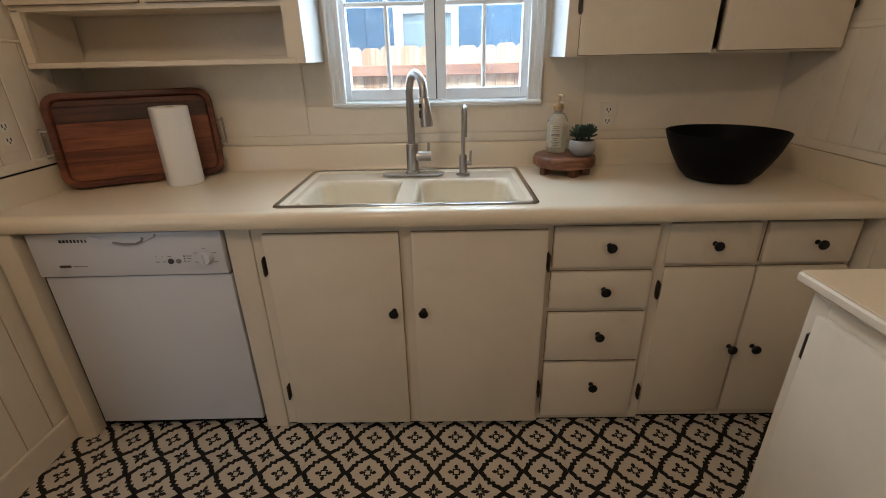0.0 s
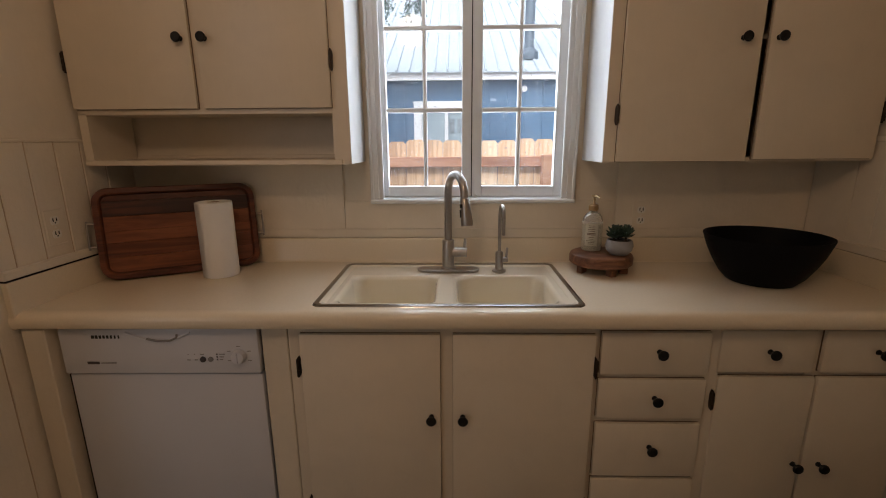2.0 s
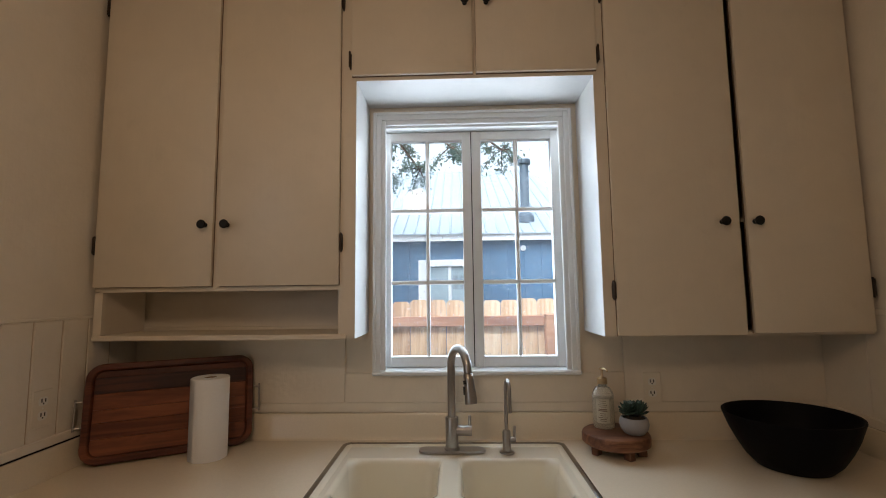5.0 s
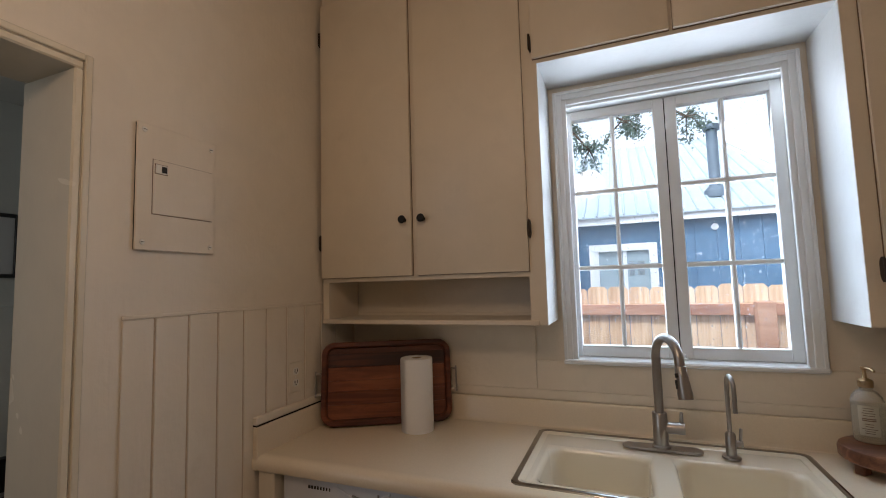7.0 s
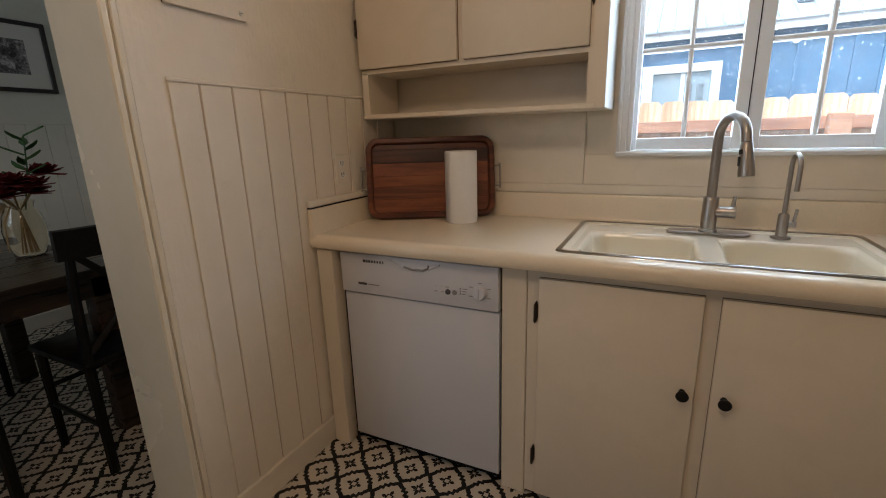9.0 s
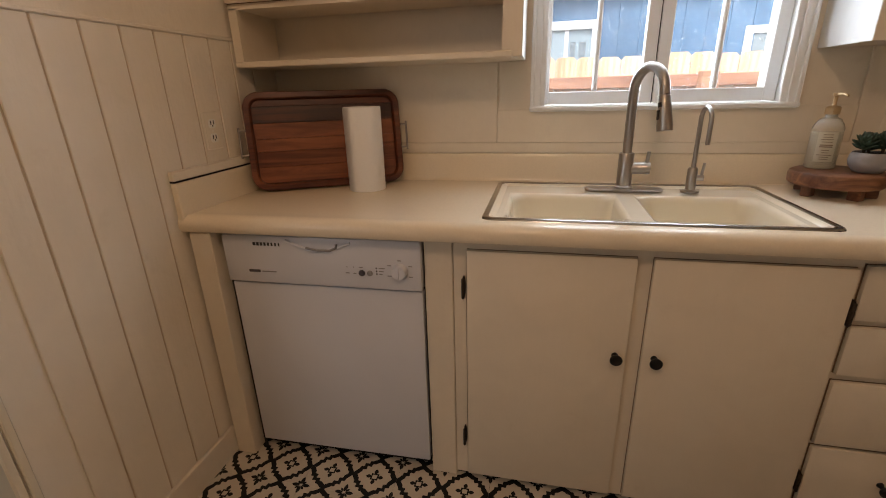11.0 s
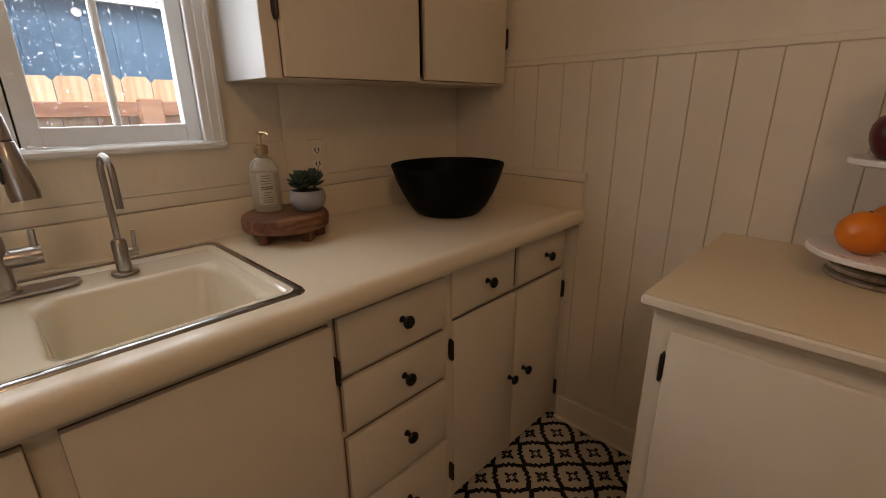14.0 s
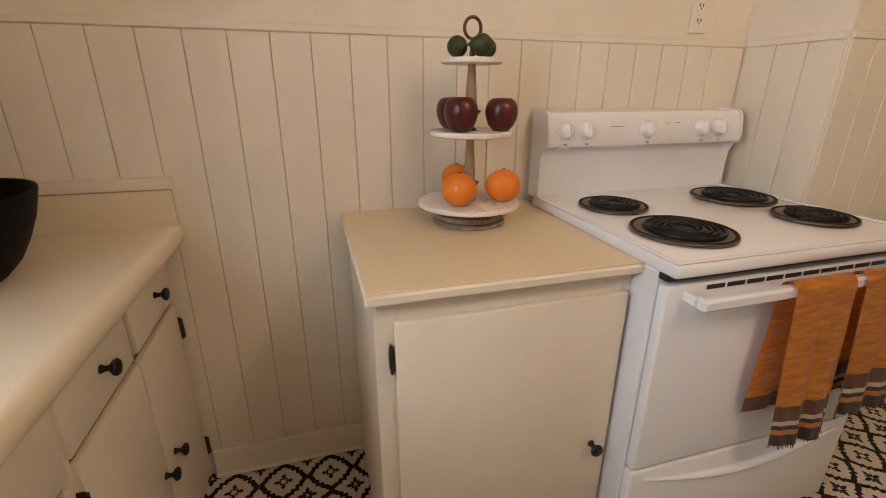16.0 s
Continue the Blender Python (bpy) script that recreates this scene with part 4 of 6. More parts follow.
def sink():
    s = thing("sink", (-0.08, 1.57, ZT), "bisque double-bowl sink with a metal rim, set in the worktop", "sink")
    rim = bmesh.new()
    r0 = rrect(SX0, SX1, SY0, SY1, ZT, 0.03, 8)
    r1 = rrect(SX0 + 0.002, SX1 - 0.002, SY0 + 0.002, SY1 - 0.002, ZT + 0.0035, 0.029, 8)
    r2 = rrect(SX0 + 0.018, SX1 - 0.018, SY0 + 0.018, SY1 - 0.018, ZT + 0.0035, 0.023, 8)
    r3 = rrect(SX0 + 0.020, SX1 - 0.020, SY0 + 0.020, SY1 - 0.020, ZT - 0.03, 0.021, 8)
    ra = rrect(SX0 + 0.0055, SX1 - 0.0055, SY0 + 0.0055, SY1 - 0.0055, ZT + 0.0052, 0.027, 8)
    rb = rrect(SX0 + 0.0135, SX1 - 0.0135, SY0 + 0.0135, SY1 - 0.0135, ZT + 0.0052, 0.025, 8)
    loft(rim, [r0, r1, ra, rb, r2, r3], False, False)
    part("metal_rim", rim, M_STEEL, s, "worn steel rim", sharp=60)
    bm = bmesh.new()
    z = ZT + 0.002
    a0, a1, b0, b1 = SX0 + 0.015, SX1 - 0.015, SY0 + 0.015, SY1 - 0.015
    bowls = ((-0.445, -0.108), (-0.058, 0.292))
    y0, y1 = 1.360, 1.672
    # deck strips between outer rim and bowls
    n = 8
    outer = rrect(a0, a1, b0, b1, z, 0.023, n)
    # raised outer lip that dips inward
    lip = rrect(a0 + 0.012, a1 - 0.012, b0 + 0.012, b1 - 0.012, z + 0.001, 0.018, n)
    deck = rrect(a0 + 0.022, a1 - 0.022, b0 + 0.022, b1 - 0.022, z - 0.006, 0.004, n)
    loft(bm, [outer, lip, deck], False, False)
    zd = z - 0.006
    xs0, xs1, ys0, ys1 = a0 + 0.022, a1 - 0.022, b0 + 0.022, b1 - 0.022
    quads = [(xs0, bowls[0][0], ys0, ys1), (bowls[1][1], xs1, ys0, ys1), (bowls[0][0], bowls[1][1], y1, ys1), (bowls[0][1], bowls[1][0], ys0, y1)]
    quads += [(bowls[0][0], bowls[0][1], ys0, y0), (bowls[1][0], bowls[1][1], ys0, y0)]
    for q in quads:
        f = [bm.verts.new(p) for p in ((q[0], q[2], zd), (q[1], q[2], zd), (q[1], q[3], zd), (q[0], q[3], zd))]
        bm.faces.new(f)
    for bx0, bx1 in bowls:
        rings = []
        for i, h, r in ((0.0, 0.0, 0.002), (0.004, -0.001, 0.03), (0.010, -0.006, 0.045), (0.014, -0.02, 0.05), (0.022, -0.12, 0.055), (0.032, -0.15, 0.06), (0.06, -0.166, 0.06), (0.13, -0.17, 0.025)):
            rings.append(rrect(bx0 + i, bx1 - i, y0 + i, y1 - i, zd + h, r, n))
        loft(bm, rings, False, True)
    part("basin", bm, M_SINK, s, sharp=50)
    for bx0, bx1 in bowls:
        part("drain", lathe([(0.0, 0.0), (0.02, 0.001), (0.04, 0.003), (0.043, 0.0005), (0.043, -0.002), (0, -0.002)], ((bx0 + bx1) / 2, 1.515, zd - 0.167), 24), M_STEEL, s)


sink()


def faucet():
    x, y, z = -0.078, 1.733, ZT + 0.0
    f = thing("faucet", (x, y, z), "brushed nickel pull-down kitchen faucet on an oval plate", "faucet")
    plate = bmesh.new()
    rings = []
    for i, h in ((0, 0.0), (0.0, 0.004), (0.003, 0.0065)):
        rings.append(rrect(x - 0.122 + i, x + 0.122 - i, y - 0.03 + i, y + 0.03 - i, z + h, 0.029 - i, 10))
    loft(plate, rings)
    part("base_plate", plate, M_NICKEL, f)
    part("body", lathe([(0.0, 0.006), (0.029, 0.006), (0.029, 0.012), (0.0235, 0.017), (0.0235, 0.118), (0.0215, 0.121), (0.0, 0.121)], (x, y, z), 28), M_NICKEL, f)
    # gooseneck towards the room
    dx, dy = 0.42, -0.907
    R = 0.070
    pts = [(x, y, z + 0.12), (x, y, z + 0.22), (x, y, z + 0.305)]
    for i in range(1, 15):
        a = math.pi * i / 15
        pts.append((x + dx * R * (1 - math.cos(a)), y + dy * R * (1 - math.cos(a)), z + 0.305 + R * math.sin(a)))
    e = Vector(pts[-1])
    pts.append(tuple(e + Vector((dx * 0.003, dy * 0.003, -0.02))))
    part("spout", tube(pts, 0.0145, 16), M_NICKEL, f)
    h0 = Vector(pts[-1])
    head = part("spray_head", tube([h0, h0 + Vector((0, 0, -0.004)), h0 + Vector((0.003, -0.005, -0.03)), h0 + Vector((0.008, -0.014, -0.085)), h0 + Vector((0.009, -0.016, -0.098))], [0.0145, 0.0165, 0.0175, 0.022, 0.021], 18), M_NICKEL, f)
    side = Vector((-0.9, -0.42, 0)) * 0.0165
    for dz, ln in ((-0.022, 0.012), (-0.042, 0.026)):
        c = h0 + Vector((0.003, -0.005, dz)) + side
        part("spray_button", tube([c, c + Vector((0.0015, -0.003, -ln))], 0.006, 10), M_SLOT, head, "black spray button")
    part("valve", tube([(x + 0.015, y, z + 0.072), (x + 0.052, y, z + 0.072), (x + 0.053, y, z + 0.072), (x + 0.073, y, z + 0.072)], [0.019, 0.019, 0.0195, 0.0195], 18), M_NICKEL, f)
    part("lever", tube([(x + 0.064, y, z + 0.088), (x + 0.066, y - 0.002, z + 0.125)], [0.0065, 0.0055], 10), M_NICKEL, f)
    # small filtered water tap
    x, y = 0.120, 1.718
    t = thing("filter_tap", (x, y, z), "slim brushed nickel filtered water tap", "tap")
    part("body", lathe([(0.0, 0.0), (0.027, 0.0), (0.026, 0.005), (0.015, 0.008), (0.015, 0.072), (0.011, 0.078), (0.0, 0.079)], (x, y, z), 22), M_NICKEL, t)
    R = 0.034
    pts = [(x, y, z + 0.075), (x, y, z + 0.15), (x, y, z + 0.225)]
    for i in range(1, 13):
        a = math.pi * i / 12
        pts.append((x + 0.1 * R * (1 - math.cos(a)), y - R * (1 - math.cos(a)), z + 0.225 + R * math.sin(a)))
    pts.append((pts[-1][0], pts[-1][1], pts[-1][2] - 0.07))
    part("spout", tube(pts, 0.0065, 12), M_NICKEL, t)
    part("valve", tube([(x + 0.01, y, z + 0.045), (x + 0.033, y, z + 0.045)], 0.0095, 14), M_NICKEL, t)
    part("lever", tube([(x + 0.027, y, z + 0.05), (x + 0.03, y - 0.002, z + 0.092)], 0.0045, 8), M_NICKEL, t)


faucet()

# ---------------------------------------------------------------- wall cabinets
YU, YD = 1.632, 1.614
TOPZ = ZC - 0.001
upl = thing("wall_cabinet", (-0.9, 1.75, 1.30), "tall cream painted wall cabinet over an open shelf", "cabinet", "wall cabinets")
for name, extent in (("body", (XL + 0.016, -0.4255, YU + 0.02, YN - 0.013, 1.478, TOPZ - 0.002)), ("side_board", (XL + 0.016, -1.352, YU + 0.02, YN - 0.013, 1.318, 1.478)), ("side_board", (-0.445, -0.4255, YU + 0.02, YN - 0.013, 1.301, 1.478))):
    part(name, box(*extent), M_CAB, upl)
part("side_panel", box(-0.4252, -0.4165, YU + 0.002, YN - 0.002, 1.301, 2.2555), M_TRIM, upl, "white painted cabinet side in the window niche")
part("shelf", box(XL + 0.016, -0.446, YU - 0.006, YN - 0.013, 1.299, 1.3175, bevel=0.003), M_CAB, upl)
part("face_frame", boxes([(XL + 0.016, -1.342, YU, YU + 0.019, 1.318, 1.478), (-0.476, -0.4175, YU, YU + 0.019, 1.301, TOPZ), (XL + 0.016, -0.476, YU, YU + 0.019, 1.474, 1.505), (XL + 0.016, -1.36, YU, YU + 0.019, 1.505, TOPZ), (-0.945, -0.90, YU, YU + 0.019, 1.505, TOPZ), (-1.36, -0.945, YU, YU + 0.019, 2.70, TOPZ), (-0.90, -0.476, YU, YU + 0.019, 2.70, TOPZ)]), M_CAB, upl)
for x0, x1, kx, hx in ((-1.369, -0.935, -0.963, -1.3735), (-0.911, -0.473, -0.881, -0.4665)):
    d = front("door", upl, x0, x1, YU, 1.492, 2.72)
    knob(d, kx, YD, 1.714)
    for z in (1.61, 2.53):
        hinge(d, hx, YU, z)

upm = thing("wall_cabinet", (0.02, 1.75, 2.256), "cream painted cabinet over the window with two doors", "cabinet", "wall cabinets")
part("body", box(-0.4245, 0.4695, YU + 0.02, YN - 0.002, 2.262, TOPZ - 0.002), M_CAB, upm)
part("soffit_panel", box(-0.4245, 0.4695, YU + 0.002, YN - 0.002, 2.2535, 2.2615), M_TRIM, upm, "white painted underside above the window")
part("face_frame", boxes([(-0.417, 0.462, YU, YU + 0.019, 2.254, 2.29), (-0.417, -0.40, YU, YU + 0.019, 2.29, TOPZ), (0.445, 0.462, YU, YU + 0.019, 2.29, TOPZ), (0.005, 0.045, YU, YU + 0.019, 2.29, TOPZ), (-0.40, 0.005, YU, YU + 0.019, 2.70, TOPZ), (0.045, 0.445, YU, YU + 0.019, 2.70, TOPZ)]), M_CAB, upm)
for x0, x1, kx, hx in ((-0.432, 0.019, -0.008, -0.4385), (0.031, 0.472, 0.072, 0.4785)):
    d = front("door", upm, x0, x1, YU, 2.268, 2.72)
    knob(d, kx, YD, 2.538)
    for z in (2.295, 2.60):
        hinge(d, hx, YU, z)

upr = thing("wall_cabinet", (0.93, 1.75, 1.30), "cream painted wall cabinet, its two doors not quite closed", "cabinet", "wall cabinets")
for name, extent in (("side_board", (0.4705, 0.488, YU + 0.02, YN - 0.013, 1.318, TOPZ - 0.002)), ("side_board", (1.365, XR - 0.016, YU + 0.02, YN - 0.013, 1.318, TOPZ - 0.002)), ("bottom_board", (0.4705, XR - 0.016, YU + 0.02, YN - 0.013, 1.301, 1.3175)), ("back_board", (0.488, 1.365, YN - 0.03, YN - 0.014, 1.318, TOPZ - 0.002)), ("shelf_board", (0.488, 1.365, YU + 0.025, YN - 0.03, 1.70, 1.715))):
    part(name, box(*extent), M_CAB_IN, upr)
part("side_panel", box(0.4615, 0.4702, YU + 0.002, YN - 0.002, 1.301, 2.2555), M_TRIM, upr, "white painted cabinet side in the window niche")
part("face_frame", boxes([(0.4625, 0.506, YU, YU + 0.019, 1.301, TOPZ), (1.36, XR - 0.016, YU, YU + 0.019, 1.301, TOPZ), (0.506, 1.36, YU, YU + 0.019, 1.301, 1.314), (0.506, 1.36, YU, YU + 0.019, 2.70, TOPZ)]), M_CAB, upr)
for x0, x1, kx, hx in ((0.503, 0.941, 0.879, 0.497), (0.966, 1.368, 0.992, 1.3735)):
    d = front("door", upr, x0, x1, YU, 1.304 if x0 < 0.9 else 1.310, 2.72)
    knob(d, kx, YD, 1.695)
    for z in (1.426, 2.53):
        hinge(d, hx, YU, z)

# ---------------------------------------------------------------- side cabinet by the stove
side = thing("base_cabinet", (1.09, 0.53, 0), "cream painted base cabinet with a tan laminate top", "cabinet")
CX = 0.824
part("body", box(CX + 0.02, XR - 0.02, 0.242, 0.820, 0.0, 0.857), M_CAB, side)
part("face_frame", boxes([(CX, CX + 0.0195, 0.242, 0.268, 0.0, 0.857), (CX, CX + 0.0195, 0.775, 0.820, 0.0, 0.857), (CX, CX + 0.0195, 0.268, 0.775, 0.79, 0.857), (CX, CX + 0.0195, 0.268, 0.775, 0.0, 0.07)], 0.001), M_CAB, side)
d = part("door", box(CX - 0.017, CX - 0.001, 0.256, 0.782, 0.06, 0.808, bevel=0.0035, seg=2), M_CAB, side)
knob(d, CX - 0.017, 0.300, 0.398, (-1, 0, 0))
for z in (0.69, 0.15):
    hinge(d, CX, 0.789, z, "x", d0=0.010)
part("top_moulding", box(CX - 0.006, CX - 0.001, 0.25, 0.815, 0.836, 0.855, bevel=0.002), M_CAB, side)
part("worktop", box(0.790, XR - 0.016, 0.222, 0.838, 0.858, 0.8795, bevel=0.004), M_CAB, side, "cream painted edge of the top")
part("laminate", box(0.7945, XR - 0.017, 0.2265, 0.8335, 0.8797, 0.8838, bevel=0.001), M_TOP2, side, "tan laminate surface")


# ---------------------------------------------------------------- stove
def coil(bm, cx, cy, z, r, turns):
    pts = []
    n = int(turns * 26)
    for i in range(n + 1):
        a = 2 * math.pi * turns * i / n
        k = 0.022 + (r - 0.022) * i / n
        pts.append((cx + k * math.cos(a), cy + k * math.sin(a), z))
    add_tube(bm, pts, 0.0052, 8, 0.8)


def stove():
    y0, y1, xf, xb, zt = -0.495, 0.246, 0.722, XR - 0.02, 0.915
    s = thing("stove", (1.05, -0.125, 0), "white electric coil stove with orange towels on its handle", "stove")
    part("body", box(xf + 0.03, xb, y0 + 0.004, y1 - 0.004, 0.03, 0.880, bevel=0.004), M_WHITE, s)
    for yy in (y0 + 0.06, y1 - 0.06):
        for xx in (xf + 0.09, xb - 0.08):
            part("foot", lathe([(0, 0), (0.018, 0), (0.018, 0.035), (0, 0.035)], (xx, yy, 0), 12), M_BLACK, s)
    top = bmesh.new()
    add_box(top, xf - 0.022, xb - 0.06, y0, y1, 0.880, zt - 0.004, bevel=0.009, seg=3)
    cook = part("cooktop", top, M_WHITE, s)
    part("cooktop_lip", boxes([(xf - 0.020, xf - 0.006, y0 + 0.002, y1 - 0.002, zt - 0.0042, zt), (xf - 0.006, xb - 0.06, y0 + 0.002, y0 + 0.016, zt - 0.0042, zt), (xf - 0.006, xb - 0.06, y1 - 0.016, y1 - 0.002, zt - 0.0042, zt)], 0.0018), M_WHITE, cook)
    # dark filler in place of the shade in the gap under the cooktop
    part("vent_gap", box(xf + 0.004, xf + 0.028, y0 + 0.006, y1 - 0.006, 0.866, 0.880), M_SLOT, s)
    # burners
    for bx, by, r, turns in ((1.125, 0.085, 0.074, 4), (0.872, 0.078, 0.096, 5), (1.120, -0.345, 0.096, 5), (0.880, -0.355, 0.074, 4)):
        b = part("burner", lathe([(0.0, -0.012), (r * 0.5, -0.010), (r + 0.010, -0.002), (r + 0.016, 0.0015), (r + 0.020, 0.001), (r + 0.020, -0.004), (0.0, -0.013)], (bx, by, zt - 0.0035 + 0.0105), 36), M_PAN, s)
        part("drip_pan_rim", lathe([(r + 0.0155, 0.0095), (r + 0.018, 0.012), (r + 0.022, 0.0085), (r + 0.022, 0.004), (r + 0.0155, 0.004)], (bx, by, zt - 0.0035), 36), M_PANRIM, b)
        c = bmesh.new()
        coil(c, bx, by, zt + 0.0085, r, turns)
        add_tube(c, [(bx - 0.02, by, zt + 0.001), (bx - r, by - 0.004, zt + 0.001)], 0.003, 6)
        part("coil", c, M_COIL, b)
        part("coil_centre", lathe([(0, 0), (0.019, 0), (0.019, 0.003), (0, 0.005)], (bx, by, zt + 0.006), 16), M_COIL, b)
    # backguard with a curved, overhanging control panel
    prof = [(xb - 0.06, 0.905), (xb - 0.062, 1.03), (xb - 0.075, 1.055), (xb - 0.098, 1.066), (xb - 0.103, 1.08), (xb - 0.090, 1.150), (xb - 0.077, 1.164), (xb - 0.05, 1.168), (xb, 1.168), (xb, 0.905)]
    g = bmesh.new()
    loft(g, [[(x, y0 + 0.002, z) for x, z in prof], [(x, y1 - 0.022, z) for x, z in prof]])
    guard = part("backguard", g, M_WHITE, s)
    for yy in (y0 - 0.006, y1 - 0.023):
        pr = [(x - (0.006 if x < xb - 0.01 else 0), z + (0.004 if z > 1.1 else 0)) for x, z in prof]
        part("end_cap", loft(bmesh.new(), [[(x, yy, z) for x, z in pr], [(x, yy + 0.007, z) for x, z in pr]]), M_WHITE, guard)
    tilt = Vector((-1, 0, 0.18)).normalized().to_track_quat("Z", "Y").to_matrix().to_4x4()
    for i, ky in enumerate((0.171, 0.097, -0.122, -0.334, -0.404)):
        m = Matrix.Translation((xb - 0.097, ky, 1.112)) @ tilt
        k = part("control_knob", lathe([(0, 0), (0.026, 0), (0.025, 0.006), (0.021, 0.018), (0.017, 0.021), (0, 0.022)], seg=26, m=m), M_WHITE, guard)
        grip = box(-0.0035, 0.0035, -0.020, 0.020, 0.012, 0.028, bevel=0.002)
        grip.transform(m)
        part("grip", grip, M_WHITE, k)
        for a in range(0, 360, 36 if i == 2 else 60):
            tick = box(0.029, 0.032, -0.0006, 0.0006, 0.0004, 0.0012)
            tick.transform(m @ Matrix.Rotation(radians(a), 4, "Z"))
            part("tick_mark", tick, M_GREY, guard)
        tag = box(-0.006, 0.006, -0.041, -0.037, 0.0004, 0.0012)
        tag.transform(m)
        part("small_print", tag, M_GREY, guard)
    for yy, zz, w in ((-0.01, 1.122, 0.026), (-0.195, 1.130, 0.010), (-0.235, 1.130, 0.010), (-0.195, 1.112, 0.008)):
        mk = box(-w, w, -0.001, 0.001, 0.0004, 0.0012)
        mk.transform(Matrix.Translation((xb - 0.0955, yy, zz)) @ tilt)
        part("panel_print", mk, M_GREY, guard)
    # oven door
    door = part("oven_door", box(xf, xf + 0.028, y0 + 0.006, y1 - 0.006, 0.372, 0.857, bevel=0.007, seg=3), M_WHITE, s)
    for i in range(11):
        yy = 0.115 - 0.054 * i
        part("vent_slot", box(xf - 0.0012, xf + 0.003, yy - 0.0235, yy + 0.0235, 0.839, 0.849), M_SLOT, door)
    bar = boxes([(xf - 0.058, xf - 0.034, y0 + 0.05, y1 - 0.046, 0.818, 0.846)], 0.006)
    hdl = part("handle", bar, M_WHITE, door)
    for yy in (y0 + 0.05, y1 - 0.070):
        part("handle_bracket", box(xf - 0.036, xf + 0.002, yy, yy + 0.024, 0.821, 0.843, bevel=0.004), M_WHITE, hdl)
    dr = part("drawer", box(xf + 0.002, xf + 0.03, y0 + 0.006, y1 - 0.006, 0.075, 0.362, bevel=0.007, seg=3), M_WHITE, s)
    arc = [(xf - 0.001, y0 + 0.05 + (y1 - y0 - 0.10) * k / 18, 0.335 - 0.045 * math.sin(math.pi * k / 18)) for k in range(19)]
    part("drawer_grip", tube(arc, [0.003 + 0.009 * math.sin(math.pi * k / 18) for k in range(19)], 12), M_WHITE, dr)
    part("toe_plate", box(xf + 0.06, xf + 0.075, y0 + 0.02, y1 - 0.02, 0.0, 0.07), M_SLOT, s)


stove()


def towel(ya, yb, zf, zb, seed, drift):
    """A kitchen towel folded over the oven handle: front flap down to zf, back flap to zb."""
    r = random.Random(seed)
    xm, zt = 0.676, 0.850
    nu, prof = 26, []
    for i in range(23):
        f = i / 22
        prof.append((xm - 0.019 - 0.010 * f, zt - 0.014 - (zt - 0.014 - zf) * f))
    prof = prof[::-1]
    for a in range(1, 8):
        an = math.pi - math.pi * a / 8
        prof.append((xm + 0.018 * math.cos(an), zt - 0.012 + 0.018 * math.sin(an)))
    for i in range(16):
        f = i / 15
        prof.append((xm + 0.017 + 0.006 * f, zt - 0.014 - (zt - 0.014 - zb) * f))
    bm = bmesh.new()
    ph = r.uniform(0, 6)
    rings = []
    for x, z in prof:
        ring = []
        drop = max(0.0, (zt - 0.02 - z) / 0.4)
        for j in range(nu + 1):
            s = j / nu
            back = x > xm
            y = ya + (yb - ya) * s + (drift * drop if not back else drift * 0.2 * drop + 0.008 * drop)
            fold = 0.0065 * drop * (math.sin(2.2 * s * 2 * math.pi + ph) + 0.5 * math.sin(4.1 * s * 2 * math.pi + 2 * ph))
            ring.append((x + fold * (1.0 if not back else 0.4), y + 0.006 * drop * math.sin(7 * s + ph), z + 0.004 * drop * math.sin(5 * s + ph)))
        rings.append(ring)
    loft(bm, rings, False, False, closed=False)
    bmesh.ops.solidify(bm, geom=bm.faces[:], thickness=0.0028)
    t = solid("kitchen_towel", bm, M_TOWEL, "orange towel with striped hem hanging over the oven handle", "towel", ((0.67, (ya + yb) / 2, zf)), "towels on the stove", sharp=60)
    fr = bmesh.new()
    for j in range(34):
        s = j / 33
        y = ya + (yb - ya) * s + drift * 0.95
        x = prof[0][0] + 0.0065 * (math.sin(2.2 * s * 2 * math.pi + ph) + 0.5 * math.sin(4.1 * s * 2 * math.pi + 2 * ph))
        add_tube(fr, [(x, y, zf + 0.004), (x + r.uniform(-0.003, 0.003), y + r.uniform(-0.003, 0.003), zf - r.uniform(0.002, 0.006))], 0.0009, 4)
    part("fringe", fr, M_STEM, t)


towel(-0.030, -0.205, 0.425, 0.49, 1, -0.055)
towel(-0.235, -0.420, 0.475, 0.50, 2, -0.030)


